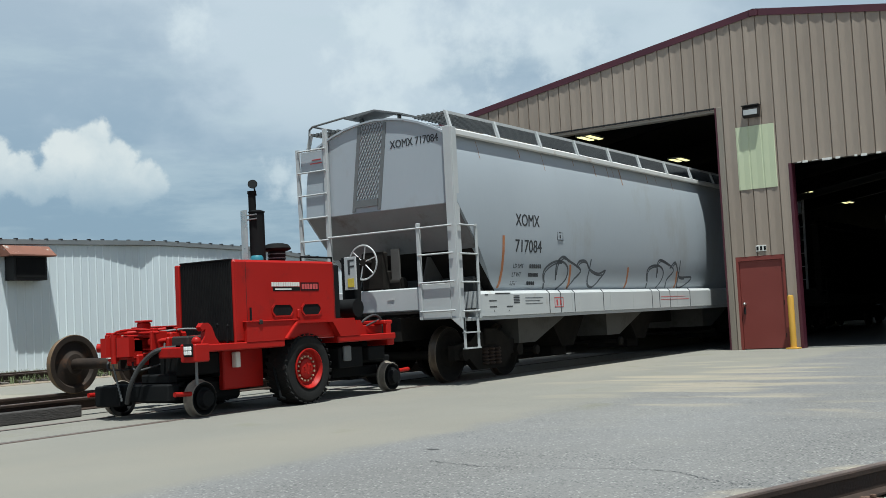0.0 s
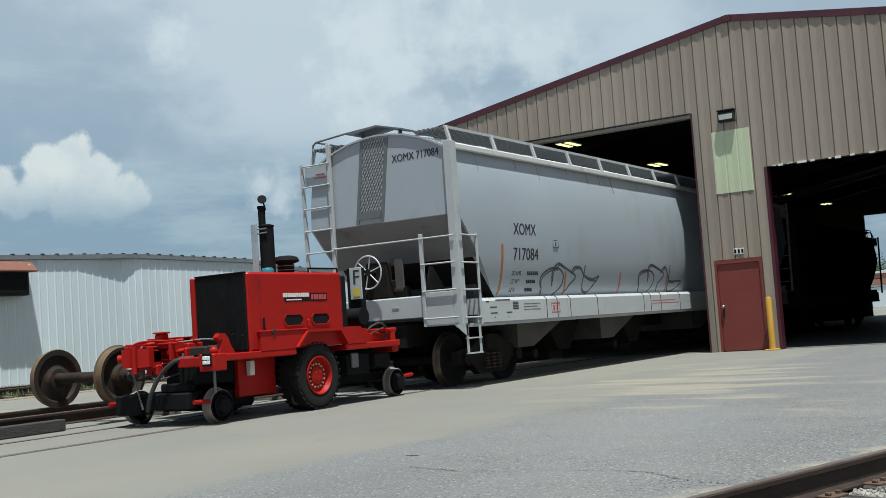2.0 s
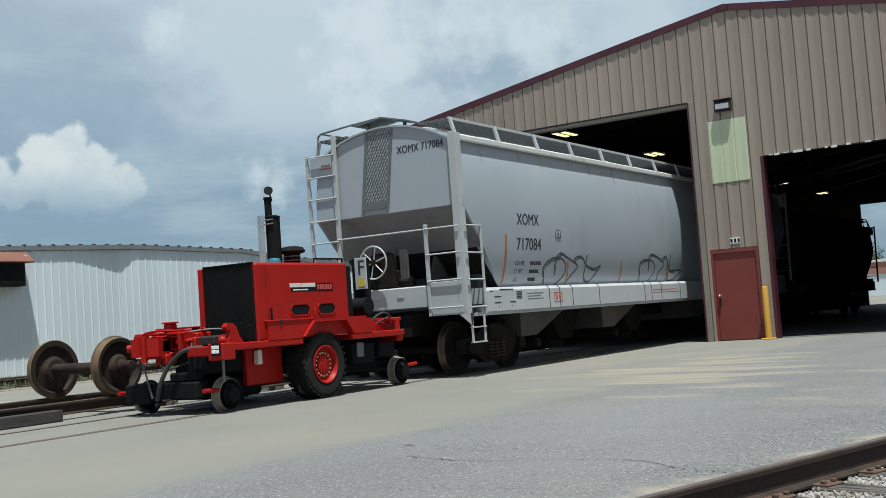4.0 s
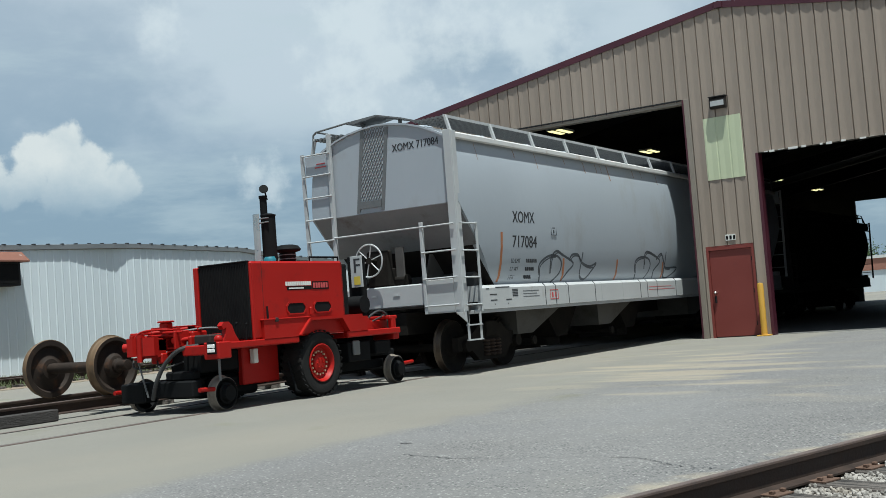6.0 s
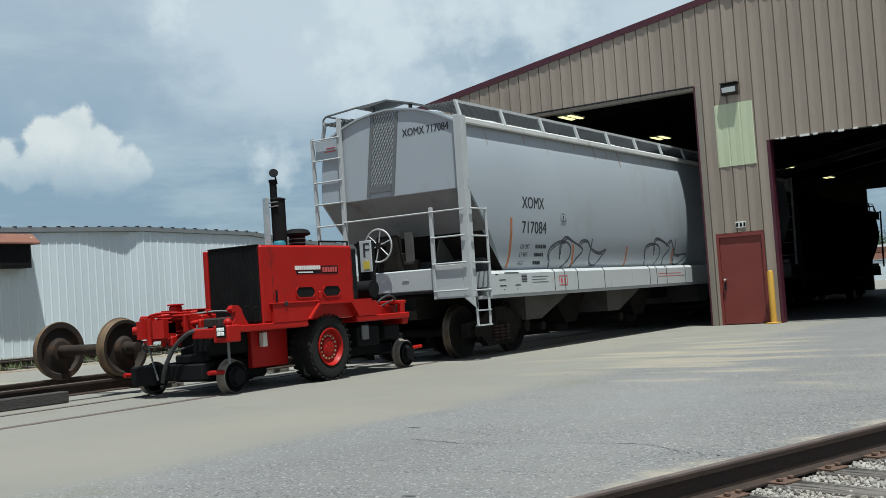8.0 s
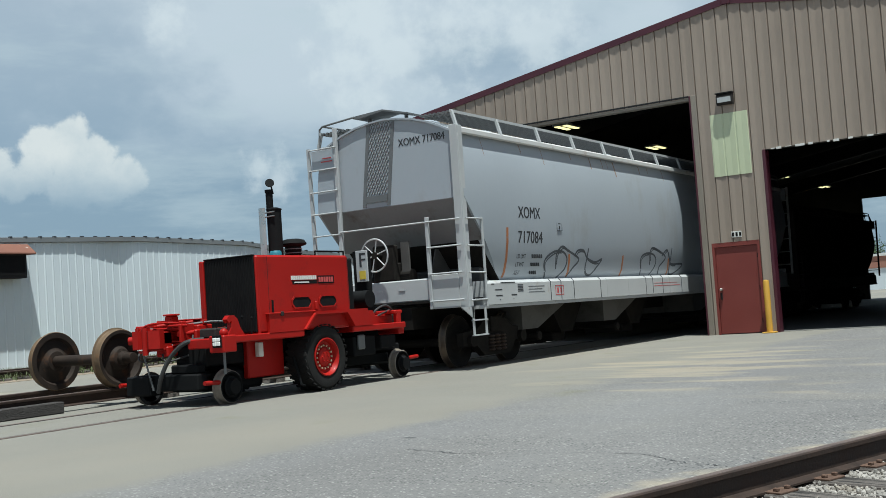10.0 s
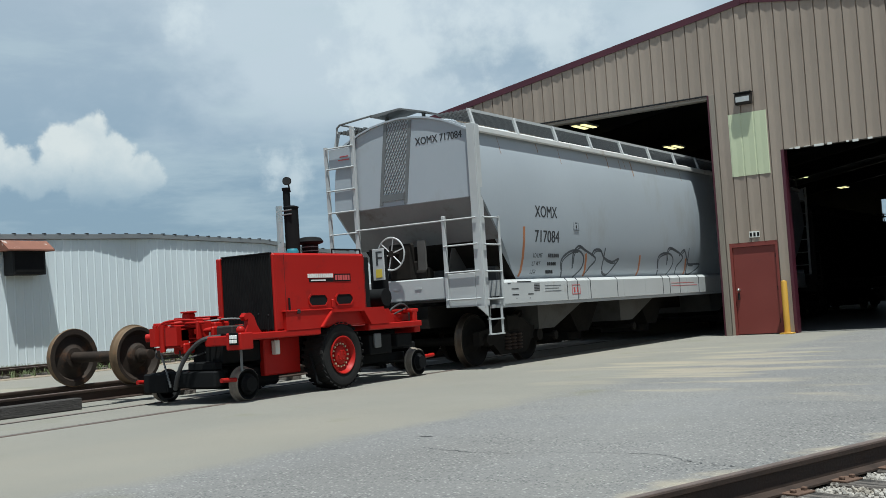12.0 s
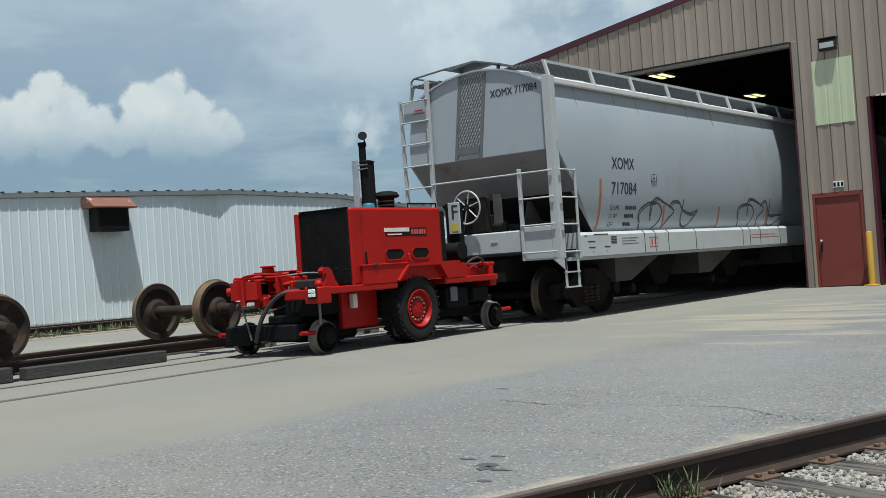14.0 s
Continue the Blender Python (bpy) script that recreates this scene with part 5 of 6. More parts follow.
    part("guard_rail", bm, black, t)
    # exhaust, intake
    bm = B()
    lathe(bm, [(0, 1.93), (0.105, 1.93), (0.105, 2.64), (0.115, 2.645), (0.115, 2.66), (0.06, 2.68), (0.05, 2.68)], (0.455, -0.30, 0), "z", 24)
    part("muffler", bm, black, t, "black vertical exhaust muffler", True)
    bm = B()
    arc = [radians(150 + k * 15) for k in range(11)]
    pts = [(0.35 + 0.115 * math.cos(a), -0.34 + 0.115 * math.sin(a)) for a in arc] + [(0.35 + 0.105 * math.cos(a), -0.34 + 0.105 * math.sin(a)) for a in arc[::-1]]
    prism(bm, pts, "z", 1.96, 2.68)
    part("heat_shield", bm, M["chrome"], t, "bright steel heat shield on the muffler")
    bm = B()
    for z in (2.54, 2.60):
        rod(bm, (0.37, -0.44, z), (0.55, -0.40, z + 0.01), 0.010, seg=6)
    part("shield_strap", bm, M["galv"], t)
    bm = B()
    lathe(bm, [(0, 2.62), (0.052, 2.62), (0.052, 2.90), (0.062, 2.91), (0.062, 2.945), (0.048, 2.945), (0.046, 2.72)], (0.41, -0.33, 0), "z", 18)
    part("exhaust_pipe", bm, black, t, smooth=True)
    bm = B()
    rod(bm, (0.455, -0.355, 3.035), (0.465, -0.366, 3.041), 0.066, seg=20)
    rod(bm, (0.47, -0.31, 2.88), (0.468, -0.345, 3.0), 0.012, seg=6)
    part("rain_cap", bm, black, t)
    bm = B()
    lathe(bm, [(0, 1.93), (0.085, 1.93), (0.09, 2.0), (0.07, 2.035), (0, 2.04)], (0.60, -0.48, 0), "z", 16)
    part("filler_cap", bm, M["teal"], t, "teal filler cap", True)
    bm = B()
    lathe(bm, [(0, 1.93), (0.115, 1.93), (0.115, 1.99), (0.125, 2.0), (0.115, 2.03), (0.125, 2.05), (0.12, 2.11), (0.19, 2.13), (0.205, 2.155), (0.17, 2.205), (0.10, 2.225), (0, 2.23)], (0.47, 0.06, 0), "z", 24)
    part("air_intake", bm, black, t, "black mushroom air intake", True)
    for z in (2.01, 2.07):
        bm = B()
        lathe(bm, [(0.122, z), (0.128, z), (0.128, z + 0.014), (0.122, z + 0.014)], (0.47, 0.06, 0), "z", 24, caps=False)
        part("clamp_band", bm, M["galv"], t, smooth=True)
    # small deck things, front
    for s in (1,):
        bm = B()
        prism(bm, [(-1.86, 0.88), (-1.54, 0.88), (-1.62, 0.98), (-1.67, 1.10), (-1.73, 1.15), (-1.82, 1.15), (-1.87, 1.10), (-1.83, 1.05), (-1.78, 1.08), (-1.79, 0.99)], "x", min(s * 0.84, s * 0.92), max(s * 0.84, s * 0.92))
        part("lifting_hook", bm, red, t)
        bm = B()
        bmesh.ops.create_icosphere(bm, subdivisions=2, radius=0.06, matrix=Matrix.Translation((s * 0.96, -1.98, 0.93)))
        part("knob", bm, red, t, smooth=True)
        bm = B()
        box(bm, s * 0.86, s * 1.13, -2.16, -1.92, 0.68, 0.90, 0.015)
        part("headlight_bracket", bm, red, t)
        hl = new("headlight")
        hl.parent = t
        for k in range(2):
            for j in range(2):
                bm = B()
                x = s * (0.98 + k * 0.065)
                box(bm, x - 0.028, x + 0.028, -2.185, -2.165, 0.77 + j * 0.055, 0.815 + j * 0.055, 0.004)
                part("lamp_cell", bm, M["lamp_face"], hl, "white lamp cell")
        bm = B()
        box(bm, s * 0.93, s * 1.095, -2.168, -2.158, 0.745, 0.905, 0.004)
        part("lamp_bezel", bm, black, hl)
        bm = B()
        rod(bm, (s * 0.97, -2.0, 0.4), (s * 0.97, -2.0, 0.72), 0.018)
        part("drop_pin", bm, M["galv"], t)
    bm = B()
    box(bm, 0.45, 1.0, -2.14, -2.0, 0.74, 0.87, 0.015)
    part("front_beam", bm, red, t)
    bm = B()
    box(bm, -0.25, 0.45, -1.75, -1.6, 0.66, 0.86, 0.015)
    part("cross_beam", bm, black, t)
    # front coupler
    cp = new("front_coupler")
    cp.parent = t
    cp.location = (-0.03, 0.05, 0)
    for nm, dims, mat in (
            ("shank", (-0.10, 0.10, -2.30, -1.6, 0.82, 1.0), "red"), ("carrier", (-0.30, 0.10, -2.24, -2.08, 0.74, 1.0), "red"), ("carrier_ear", (-0.34, -0.20, -2.30, -2.20, 0.72, 0.92), "red"),
            ("top_plate", (-0.25, 0.30, -2.12, -1.80, 1.0, 1.05), "red"), ("block", (-0.15, -0.01, -1.98, -1.84, 1.05, 1.20), "red"), ("block_cap", (-0.17, 0.01, -2.0, -1.82, 1.20, 1.225), "red"),
            ("side_block", (0.22, 0.40, -1.9, -1.62, 0.86, 1.06), "red"), ("side_plate", (0.40, 0.46, -2.0, -1.5, 0.78, 1.0), "red"), ("side_block", (-0.46, -0.28, -2.02, -1.7, 0.84, 1.04), "red"),
            ("gear_box", (0.10, 0.40, -1.72, -1.42, 0.78, 1.0), "steel_dark"), ("lower_block", (-0.1, 0.12, -2.2, -2.0, 0.66, 0.80), "red")):
        bm = B()
        box(bm, *dims, 0.018)
        part(nm, bm, M[mat], cp)
    bm = B()
    prism(bm, [(-0.18, -2.28), (0.16, -2.28), (0.18, -2.38), (0.10, -2.50), (0.03, -2.46), (0.07, -2.38), (-0.05, -2.36), (-0.10, -2.50), (-0.18, -2.52)], "z", 0.78, 1.02)
    part("knuckle", bm, red, cp)
    for nm, p, q, r in (("pin", (-0.04, -2.43, 0.70), (-0.04, -2.43, 1.06), 0.04), ("lift_bar", (-0.45, -2.2, 1.07), (0.42, -2.1, 1.06), 0.018), ("cylinder", (0.28, -2.15, 0.95), (0.48, -1.45, 0.97), 0.035),
                        ("cylinder", (-0.3, -2.15, 0.98), (-0.5, -1.45, 0.97), 0.035), ("cylinder", (0.0, -2.25, 1.07), (0.26, -1.85, 1.10), 0.024), ("tie_rod", (0.12, -2.1, 0.86), (0.42, -1.95, 0.84), 0.012),
                        ("tie_rod", (0.12, -2.1, 0.80), (0.44, -1.95, 0.90), 0.012), ("knob", (-0.36, -2.42, 0.90), (-0.26, -2.36, 0.90), 0.055)):
        bm = B()
        rod(bm, p, q, r, seg=12)
        part(nm, bm, red, cp, smooth=True)
    # the two black boxes stand for shaded gaps between the coupler parts
    for nm, dims, mat in (("gap_plate", (-0.16, 0.02, -2.256, -2.24, 0.84, 0.90), "black"), ("gap_plate", (0.12, 0.22, -2.0, -1.8, 0.80, 0.98), "black"), ("bracket", (-0.40, -0.34, -2.28, -2.05, 0.86, 1.06), "red"),
                          ("bracket", (0.30, 0.34, -2.16, -1.9, 0.84, 1.08), "red"), ("lug", (-0.22, -0.14, -2.2, -2.12, 1.05, 1.11), "red"), ("lug", (0.20, 0.27, -2.06, -1.98, 1.05, 1.12), "red"), ("lug", (0.34, 0.40, -1.80, -1.72, 1.06, 1.12), "red")):
        bm = B()
        box(bm, *dims, 0.008)
        part(nm, bm, M[mat], cp)
    for p, q in (((-0.28, -2.33, 0.72), (-0.1, -2.1, 0.62)), ((0.05, -2.22, 0.70), (0.3, -2.0, 0.66)), ((0.42, -2.02, 0.92), (0.62, -1.6, 0.95))):
        bm = B()
        bar(bm, curve_pts([p, (p[0] * 0.5 + q[0] * 0.5, p[1] - 0.05, p[2] - 0.1), q], 4), 0.013)
        part("small_hose", bm, M["hose"], cp)
    bm = B()
    bar(bm, curve_pts([(-0.3, -2.3, 0.98), (-0.2, -2.25, 1.09), (0.1, -2.15, 1.11), (0.2, -1.95, 1.08)], 4), 0.015)
    part("bent_lever", bm, red, cp)
    bm = B()
    bar(bm, curve_pts([(0.2, -2.0, 1.06), (0.45, -1.7, 1.09), (0.60, -1.42, 1.06)], 4), 0.014)
    part("hydraulic_line", bm, M["galv"], cp)
    bm = B()
    box(bm, 0.48, 0.78, -1.95, -1.5, 0.87, 1.0, 0.02)
    part("valve_block", bm, M["steel_dark"], t)
    for x, y, z in ((0.82, -1.5, 1.02), (0.60, -1.55, 1.05), (0.95, -1.45, 1.0)):
        bm = B()
        rod(bm, (x, y, 0.87), (x + 0.02, y, z + 0.1), 0.012, seg=6)
        bmesh.ops.create_icosphere(bm, subdivisions=1, radius=0.02, matrix=Matrix.Translation((x + 0.02, y, z + 0.1)))
        part("control_lever", bm, black, t)
    bm = B()
    box(bm, -0.33, -0.22, -2.32, -2.302, 0.76, 0.85)
    part("marker_lamp", bm, M["lamp_face"], cp, "small white lamp on the coupler")
    # guide wheel carriages
    made = []
    for y, d in ((-1.75, -1), (2.16, 1)):
        bm = B()
        yb = y + d * 0.30
        box(bm, -0.62, 0.62, yb - 0.1, yb + 0.1, 0.20, 0.42, 0.02)
        part("guide_beam", bm, black, t)
        bm = B()
        box(bm, -0.66, -0.2, y + d * 0.36 - 0.12, y + d * 0.36 + 0.12, 0.15, 0.41, 0.02)
        part("guide_block", bm, M["black"], t)
        bm = B()
        box(bm, 0.05, 0.55, y + d * 0.25 - 0.08, y + d * 0.25 + 0.08, 0.42, 0.54, 0.02)
        part("guide_block", bm, M["black"], t)
        for x in (-0.5, 0.5):
            bm = B()
            box(bm, x - 0.05, x + 0.05, min(y, y - d * 1.1), max(y, y - d * 1.1), 0.26, 0.40, 0.01)
            part("guide_arm", bm, black, t)
        for s in (-1, 1):
            w = steel_wheel(t, (s * 0.775, y, 0.215), 0.215, "small flanged guide wheel", ("black", "guide_tread"), s, "guide_wheel")
            made.append((w, 0.215, (s * 0.775, y, 0.215)))
            bm = B()
            rod(bm, (s * 0.80, y, 0.215), (s * 0.90, y, 0.215), 0.13, 0.10, seg=18)
            part("hub_cap", bm, black, t, smooth=True)
            bm = B()
            rod(bm, (s * 0.80, y + d * 0.2, 0.29), (s * 0.80, y + d * 0.46, 0.30), 0.03)
            part("sander_nozzle", bm, red, t)
    # hoses and chain at the front
    bm = B()
    bar(bm, curve_pts([(0.62, -2.0, 0.86), (0.44, -2.16, 0.83), (0.24, -2.24, 0.66), (0.12, -2.30, 0.42), (0.02, -2.28, 0.20)], 5), 0.030)
    part("air_hose", bm, M["hose"], t, smooth=True)
    for k in range(12):
        bm = B()
        z = 0.72 - k * 0.042
        box(bm, -0.16 + k * 0.014 - 0.009, -0.16 + k * 0.014 + 0.009, -2.34 - 0.008, -2.34 + 0.008, z - 0.024, z + 0.018)
        part("chain_link", bm, M["galv"], t)
    # drive tyres
    for s in (-1, 1):
        at = (s * 0.86, -0.02, 0.472)
        bm = B()
        lathe(bm, [(0.265, -0.17), (0.34, -0.20), (0.425, -0.19), (0.463, -0.15), (0.470, 0), (0.463, 0.15), (0.425, 0.19), (0.34, 0.20), (0.265, 0.17)], (0, 0, 0), "x", 48, caps=False)
        w = part("drive_tyre", bm, M["tyre"], t, "large black rubber drive tyre", True)
        w.matrix_basis = pose(*at)
        bm = B()
        for k in range(30):
            a = 2 * math.pi * k / 30
            for q, off in ((1, 0.0), (-1, 0.1)):
                m = Matrix.Rotation(a + off, 4, "X") @ Matrix.Translation((q * 0.11, 0, 0.465)) @ Matrix.Rotation(q * 0.35, 4, "Z")
                bmesh.ops.create_cube(bm, size=1, matrix=m @ Matrix.Diagonal((0.17, 0.05, 0.016, 1)))
        part("tread_pattern", bm, M["tyre"], w)
        bm = B()
        lathe(bm, [(0.268, 0.165 * s), (0.276, 0.195 * s), (0.262, 0.20 * s), (0.248, 0.185 * s), (0.226, 0.12 * s), (0.20, 0.105 * s), (0.14, 0.115 * s), (0.13, 0.145 * s), (0.10, 0.158 * s), (0, 0.165 * s)], (0, 0, 0), "x", 36, caps=False)
        part("rim", bm, red, w, "red wheel rim", True)
        for k in range(16):
            bm = B()
            a = 2 * math.pi * k / 16
            c = (0.165 * math.cos(a), 0.165 * math.sin(a))
            rod(bm, (0.09 * s, *c), (0.145 * s, *c), 0.015, seg=6)
            part("wheel_nut", bm, M["brass"], w)
        for k in range(6):
            bm = B()
            a = 2 * math.pi * k / 6
            c = (0.07 * math.cos(a), 0.07 * math.sin(a))
            rod(bm, (0.15 * s, *c), (0.175 * s, *c), 0.012, seg=6)
            part("hub_bolt", bm, red, w)
        made.append((w, 0.472, at))
    bm = B()
    rod(bm, (-0.86, -0.02, 0.472), (0.86, -0.02, 0.472), 0.12, seg=16)
    part("drive_axle", bm, black, t)
    # rear coupler gear on the deck and under it
    for nm, dims, mat in (("rear_beam", (-1.0, 1.0, 1.86, 2.02, 0.70, 0.86), "red"), ("rear_bracket", (0.62, 0.80, 1.45, 2.0, 0.88, 1.02), "red"), ("rear_frame_top", (0.45, 1.0, 1.80, 2.0, 1.02, 1.08), "red"),
                          ("rear_frame_leg", (0.92, 1.0, 1.84, 1.96, 0.86, 1.04), "red"), ("battery_box", (0.6, 0.95, 0.75, 1.3, 0.42, 0.72), "black"), ("tool_tray", (0.62, 0.98, 1.4, 1.8, 0.5, 0.7), "black"), ("junction_box", (0.95, 1.0, 0.82, 0.98, 0.52, 0.74), "galv")):
        bm = B()
        box(bm, *dims, 0.015)
        part(nm, bm, M[mat], t)
    bm = B()
    prism(bm, [(1.2, 0.88), (1.5, 0.88), (1.34, 1.10), (1.26, 1.10)], "x", 0.85, 0.9)
    part("rear_gusset", bm, red, t)
    bm = B()
    bar(bm, curve_pts([(0.8, 1.3, 0.95), (0.85, 1.55, 1.12), (0.9, 1.75, 1.15), (0.92, 1.95, 0.95)], 5), 0.018)
    bar(bm, curve_pts([(0.7, 1.35, 0.9), (0.8, 1.65, 1.02), (0.85, 1.9, 1.1)], 5), 0.014)
    part("rear_hose", bm, M["hose"], t)
    bm = B()
    box(bm, -0.13, 0.13, 1.9, 2.55, 0.80, 1.0, 0.03)
    box(bm, -0.2, 0.2, 2.45, 2.68, 0.76, 1.04, 0.05)
    part("rear_coupler", bm, M["steel_dark"], t)
    bm = B()
    bar(bm, [(0.85, -0.52, 0.52), (0.95, -0.50, 0.12), (0.95, -0.42, 0.10)], 0.02)
    part("mud_flap_bar", bm, black, t)
    return made


tractor_wheels = build_tractor(tractor)

shop_door(); bollard(); wall_light(); light_panel(); ceiling_lights(); white_building(); kerb_timbers()


# ---------- loose wheel sets on the storage rails ----------
def wheel_sets():
    ws = thing("wheel_set", "rusty railway wheel set resting on the storage rails", "wheel set", (-13.46, 10.85, 0.244 + 0.419), group="stored wheel sets")
    for s in (-1, 1):
        steel_wheel(ws, (s * 0.745, 0, 0), 0.419, "brown rusty railway wheel", ("wheel_steel", "old_tread"), side=s)
    bm = B()
    lathe(bm, [(0.085, -0.75), (0.08, -0.3), (0.078, 0), (0.08, 0.3), (0.085, 0.75)], (0, 0, 0), "x", 20)
    part("axle", bm, M["wheel_steel"], ws, smooth=True)
    for s in (-1, 1):
        bm = B()
        lathe(bm, [(0.1, s * 0.8), (0.1, s * 0.86), (0.075, s * 0.88), (0.075, s * 1.05), (0.05, s * 1.055), (0, s * 1.055)], (0, 0, 0), "x", 20)
        part("journal", bm, M["wheel_steel"], ws, smooth=True)
    copy_thing(ws, pose(-13.46, 7.32, 0.663, 40, 0, 0))


wheel_sets()


# ---------- outside beyond the far bay ----------
def tree(x, y, h, seed):
    rnd = random.Random(seed)
    t = thing("tree", "leafy green tree beyond the shop", "tree", (x, y, 0), group="far trees")
    bm = B()
    rod(bm, (0, 0, -0.2), (0.1, 0, h * 0.6), h * 0.03, h * 0.012, seg=8)
    for k in range(6):
        a = rnd.uniform(0, 6.28)
        rod(bm, (0.05, 0, h * rnd.uniform(0.3, 0.5)), (math.cos(a) * h * 0.25, math.sin(a) * h * 0.25, h * rnd.uniform(0.6, 0.8)), h * 0.012, h * 0.004, seg=6)
    part("trunk", bm, M["bark"], t)
    verts, faces = [], []
    for k in range(3200):
        c = Vector((rnd.gauss(0, h * 0.17), rnd.gauss(0, h * 0.17), h * (0.62 + rnd.gauss(0, 0.15))))
        s = rnd.uniform(0.08, 0.2)
        n = Vector((rnd.gauss(0, 1), rnd.gauss(0, 1), rnd.gauss(0, 1))).normalized()
        p = n.orthogonal().normalized()
        q = n.cross(p)
        i = len(verts)
        verts += [c + p * s, c + q * s * 0.6, c - p * s, c - q * s * 0.6]
        faces.append((i, i + 1, i + 2, i + 3))
    ob = sheet("crown", verts, faces, M["leaf"], t)


def far_side():
    for k, (x, y, h) in enumerate(((-22, 150, 6.5), (-27, 155, 6), (-32, 152, 7), (-36, 160, 6.5), (-17, 158, 6), (-41, 158, 6.5))):
        tree(x, y, h, k + 1)
    b = thing("brick_building", "low pale building with a brick-red fascia behind the shop", "building", (-24, 118, 0))
    bm = B()
    box(bm, -12, 12, 0, 8, 0, 2.2)
    part("wall", bm, M["white_sheet"], b)
    bm = B()
    box(bm, -12.1, 12.1, -0.1, 8.1, 2.202, 3.4)
    part("fascia", bm, M["brick"], b)
    bm = B()
    box(bm, -12.2, 12.2, -0.2, 8.2, 3.4, 3.7)
    part("roof_edge", bm, M["pale"], b)


far_side()


# ---------- track bed in front ----------
def spot(s, n, z):
    p = TRACK_P + TRACK_U * s + TRACK_N * n
    return Vector((p.x, p.y, z))


ANGLE = math.degrees(math.atan2(TRACK_N.y, TRACK_N.x))


def track_bed():
    rnd = random.Random(8)
    t = bpy.data.objects["track_4"]
    bm = B()
    box(bm, -0.02, 2.15, -0.11, 0.11, -0.34, -0.163, 0.012)
    tie_mesh = mesh_of("tie", bm, M["tie"])
    bm = B()
    box(bm, -0.05, 0.22, -0.09, 0.09, -0.163, -0.150, 0.003)
    box(bm, 0.150, 0.182, -0.070, -0.040, -0.150, -0.130, 0.004)
    box(bm, 0.150, 0.182, 0.040, 0.070, -0.150, -0.130, 0.004)
    plate_mesh = mesh_of("tie_plate", bm, M["plate_rust"])
    s = -8.0
    tie_at = []
    while s < 22:
        tie_at.append(s)
        for nm, me in (("tie", tie_mesh), ("tie_plate", plate_mesh)):
            ob = new(nm, me)
            ob.parent = t
            ob.matrix_basis = Matrix.Translation(spot(s, 0, 0)) @ pose(0, 0, 0, 0, 0, ANGLE + rnd.uniform(-1.5, 1.5))
        s += 0.52 + rnd.uniform(-0.03, 0.03)
    verts = [spot(-14, 0.1, -0.186), spot(40, 0.1, -0.186), spot(40, 2.3, -0.186), spot(-14, 2.3, -0.186)]
    bed = sheet("ballast_bed", verts, [(0, 3, 2, 1)], M["ballast"])
    tagged(bed, "bed of pale crushed stone under the ties", "gravel", kind="structure")
    # stones
    verts, faces = [], []
    ico = bmesh.new()
    bmesh.ops.create_icosphere(ico, subdivisions=1, radius=1)
    iv = [v.co.copy() for v in ico.verts]
    ifc = [[v.index for v in f.verts] for f in ico.faces]
    ico.free()
    for k in range(21000):
        s, n = rnd.uniform(-2.2, 8.0), rnd.uniform(0.12, 1.7)
        r = 0.008 + 0.02 * rnd.random() ** 2
        if min(abs(s - q) for q in tie_at) < 0.12 and rnd.random() < 0.88:
            continue
        c = spot(s, n, -0.185 + rnd.uniform(-0.012, 0.014))
        q = Euler((rnd.uniform(0, 6), rnd.uniform(0, 6), rnd.uniform(0, 6))).to_matrix()
        k3 = Vector((1, rnd.uniform(0.6, 0.9), rnd.uniform(0.5, 0.8))) * r
        i = len(verts)
        verts += [c + q @ Vector((v.x * k3.x * rnd.uniform(0.8, 1.15), v.y * k3.y * rnd.uniform(0.8, 1.15), v.z * k3.z)) for v in iv]
        faces += [[i + j for j in f] for f in ifc]
    ob = sheet("ballast", verts, faces, M["ballast"])
    tagged(ob, "pale crushed stone ballast between the ties", "gravel", kind="stuff")


track_bed()


def blades(name, label, places, height, material, seed, width=0.008):
    """Tufts of bent grass blades at the given places (x, y, z, spread, count)."""
    rnd = random.Random(seed)
    verts, faces = [], []
    for x, y, z, spread, count in places:
        for k in range(count):
            a, h = rnd.uniform(0, 6.28), height * rnd.uniform(0.4, 1.1)
            bx, by = x + rnd.gauss(0, spread), y + rnd.gauss(0, spread)
            d = Vector((math.cos(a), math.sin(a), 0))
            w = Vector((-d.y, d.x, 0)) * width
            lean = rnd.uniform(0.2, 1.0) * h
            p = Vector((bx, by, z))
            m = p + d * lean * 0.35 + Vector((0, 0, h * 0.6))
            e = p + d * lean + Vector((0, 0, h))
            i = len(verts)
            verts += [p - w, p + w, m + w * 0.7, m - w * 0.7, e]
            faces += [(i, i + 1, i + 2, i + 3), (i + 3, i + 2, i + 4)]
    ob = sheet(name, verts, faces, material)
    return tagged(ob, label, "grass", kind="stuff")


tufts = []
for s, n, sp, c in ((-0.90, 0.13, 0.035, 34), (-0.80, 0.15, 0.03, 12), (-0.36, 0.15, 0.05, 40), (-0.28, 0.19, 0.05, 20), (-1.3, 0.15, 0.04, 10), (-2.2, 0.14, 0.1, 20)):
    p = spot(s, n, -0.18)
    tufts.append((p.x, p.y, p.z, sp, c))
blades("grass_tufts", "green weeds growing beside the rail", tufts, 0.17, M["grass"], 5, 0.005)
rnd = random.Random(6)
far_tufts = [(-26.0 + rnd.uniform(-3.6, 1.5), rnd.uniform(4, 40), 0.0, 0.25, 26) for k in range(1300)]
blades("weeds", "overgrown green weeds along the old track", far_tufts, 0.21, M["grass"], 7, 0.016)


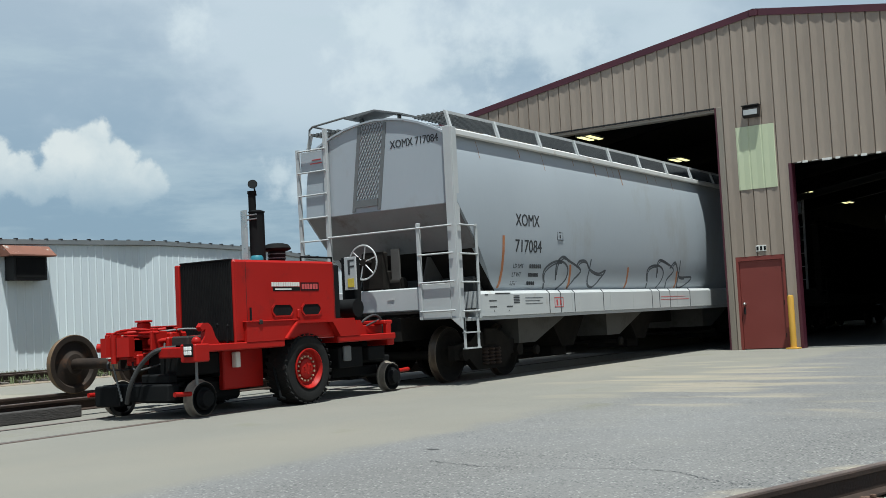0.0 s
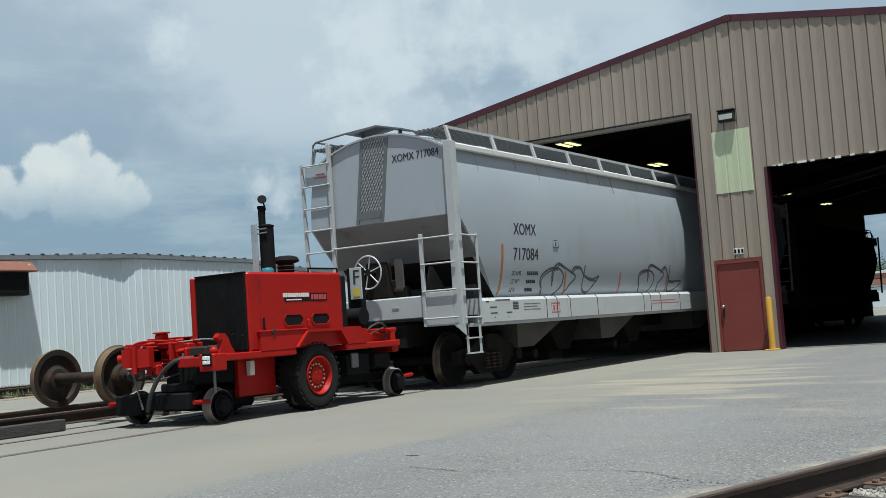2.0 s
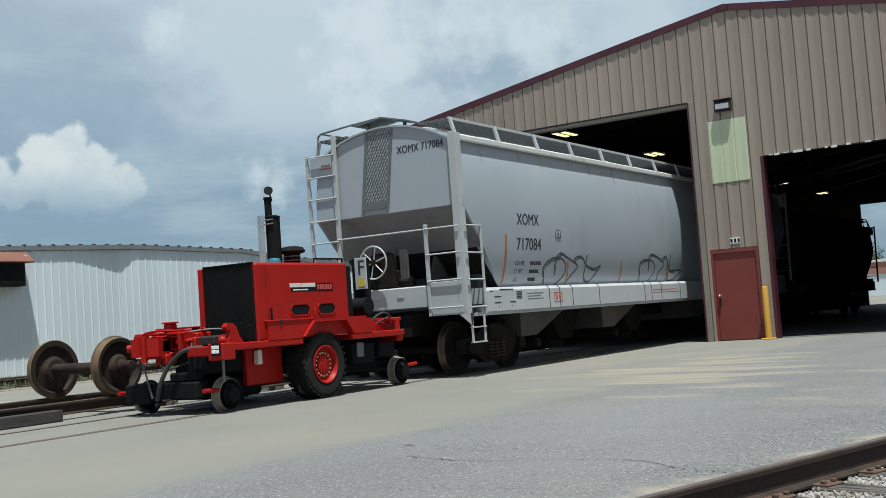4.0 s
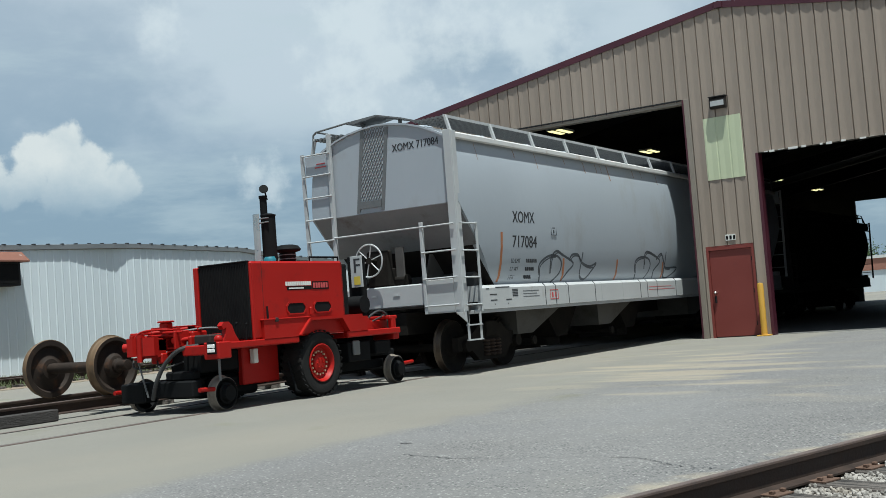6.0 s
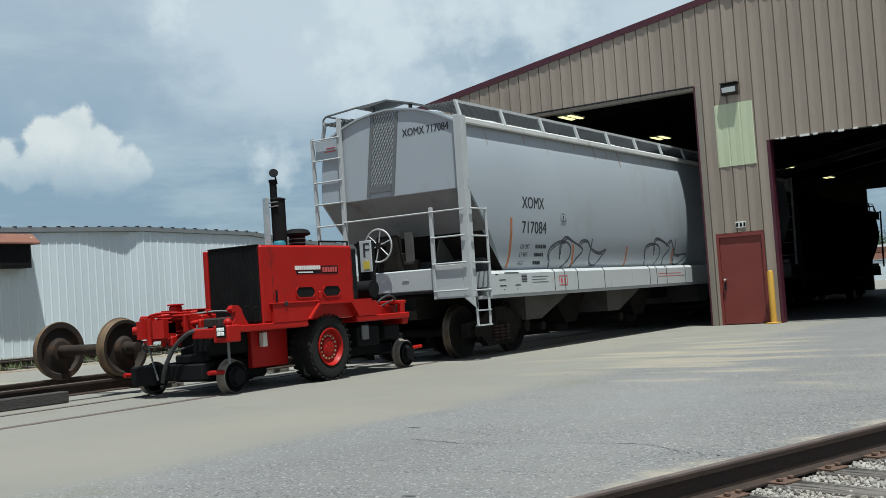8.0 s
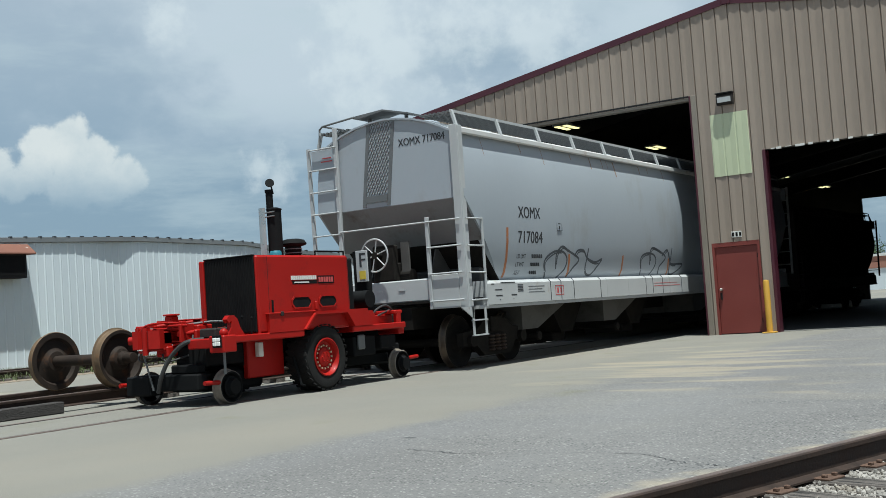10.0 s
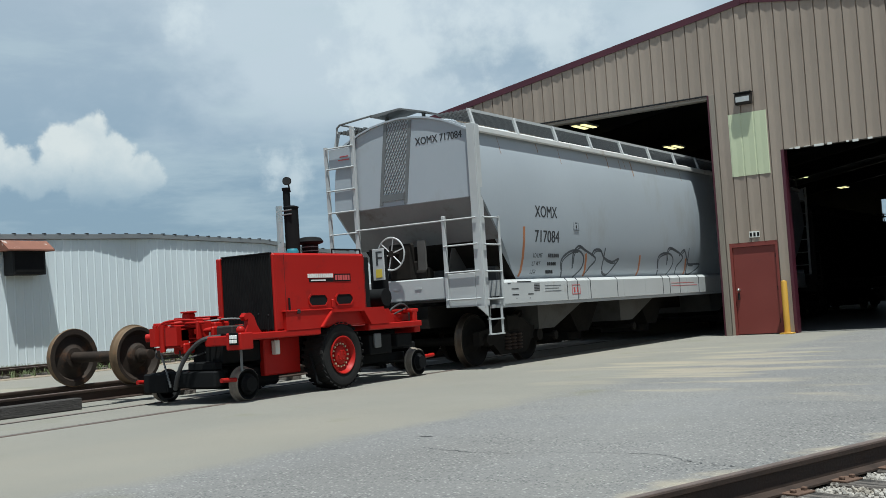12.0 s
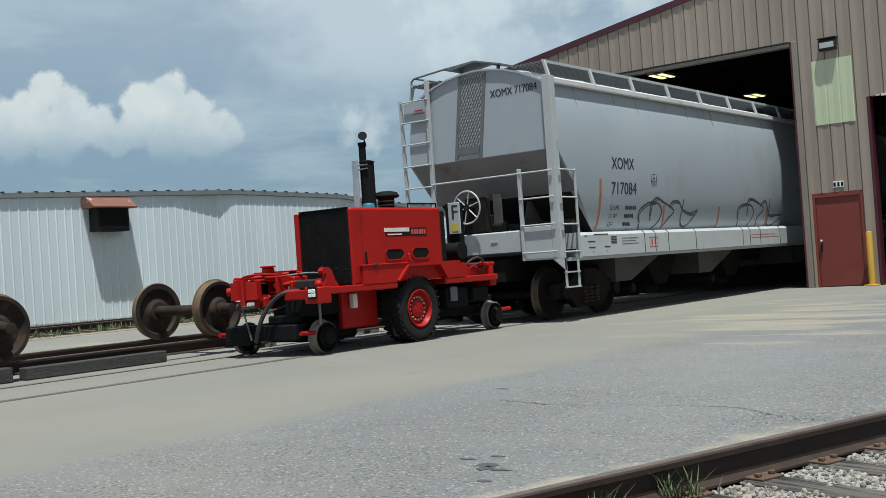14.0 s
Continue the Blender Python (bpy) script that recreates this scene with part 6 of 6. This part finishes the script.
def weed_bed():
    bm = B()
    box(bm, XB, -23.42, -30, 80, -0.2, 0.008)
    tagged(part("weed_bed", bm, M["soil"]), "soil strip along the white building", "ground", kind="structure")
    t = bpy.data.objects["track_3"]
    bm = B()
    box(bm, -26.9, -24.3, -0.12, 0.12, -0.1, 0.06, 0.01)
    me = mesh_of("tie", bm, M["tie"])
    for k in range(70):
        ob = new("tie", me)
        ob.parent = t
        ob.matrix_basis = pose(0, 4 + k * 0.6, 0)
    # rusty green cabinet by the wall
    c = thing("utility_box", "small weathered green box by the white wall", "box", (XB + 0.3, 22.6, 0.008))
    bm = B()
    box(bm, -0.15, 0.15, -0.2, 0.2, 0.25, 0.75, 0.02)
    part("case", bm, M["panel_green"], c)
    bm = B()
    rod(bm, (0, 0, 0), (0, 0, 0.26), 0.04)
    part("post", bm, M["galv"], c)


weed_bed()


# ---------- marks on the pavement ----------
def pavement_marks():
    def patch(name, label, x, y, a, b, material, seed):
        r = random.Random(seed)
        pts = []
        for k in range(22):
            q = 2 * math.pi * k / 22
            f = r.uniform(0.65, 1.15)
            pts.append((x + a * f * math.cos(q), y + b * f * math.sin(q), 0.003))
        ob = sheet(name, pts, [tuple(range(22))], material)
        tagged(ob, label, "stain", kind="structure")

    for k, (x, y, a, b) in enumerate(((-3.38, 4.92, 0.07, 0.055), (-3.34, 4.84, 0.045, 0.06), (-3.24, 4.83, 0.07, 0.025), (-3.47, 5.15, 0.05, 0.02), (-3.15, 4.57, 0.055, 0.025), (-3.60, 5.03, 0.06, 0.018), (-5.28, 7.80, 0.07, 0.02))):
        patch("oil_stain", "dark oil stain on the asphalt", x - 0.02, y - 0.28, a, b, M["tar"], k)

    def crack(pts, seed):
        r = random.Random(seed)
        verts, faces = [], []
        line = curve_pts(pts, 14)
        for i, (x, y) in enumerate(line):
            w = r.uniform(0.001, 0.006)
            x, y = x + r.uniform(-0.02, 0.02), y + r.uniform(-0.02, 0.02)
            verts += [(x - w, y - w, 0.003), (x + w, y + w, 0.003)]
            if i:
                faces.append((2 * i - 2, 2 * i - 1, 2 * i + 1, 2 * i))
        tagged(sheet("crack", verts, faces, M["tar"]), "thin dark crack in the asphalt", "crack", kind="structure")

    crack([(-2.2, 6.4), (-2.6, 6.55), (-2.96, 6.82), (-3.58, 6.82), (-4.2, 6.72), (-4.9, 6.9)], 1)
    crack([(-4.5, 12.2), (-5.2, 12.5), (-6.0, 12.3), (-6.6, 12.6)], 2)
    crack([(-3.6, 14.5), (-4.6, 14.2), (-5.8, 14.6), (-7.0, 14.3)], 3)


pavement_marks()


def motions():
    # the tractor pushes the car into the shop, taking up the slack between them, and stops
    times = (0.0, 0.5, 1.0, 1.5, 2.0, 2.5, 3.0, 3.3, 14.0)
    car_rows = list(zip(times, (-0.91, -0.745, -0.54, -0.40, -0.25, -0.125, -0.005, 0.0, 0.0)))
    tractor_rows = list(zip(times, (-0.81, -0.655, -0.475, -0.34, -0.21, -0.09, 0.0, 0.0, 0.0)))
    for carried, y, rows, rolling in ((hopper, YE, car_rows, car_wheels), (tractor, YT, tractor_rows, tractor_wheels)):
        walk(carried, [(t, pose(XC, y + d, 0.01)) for t, d in rows])
        for w, r, p in rolling:
            walk(w, [(t, pose(*p, -math.degrees(d / r), 0, 0)) for t, d in rows])


motions()
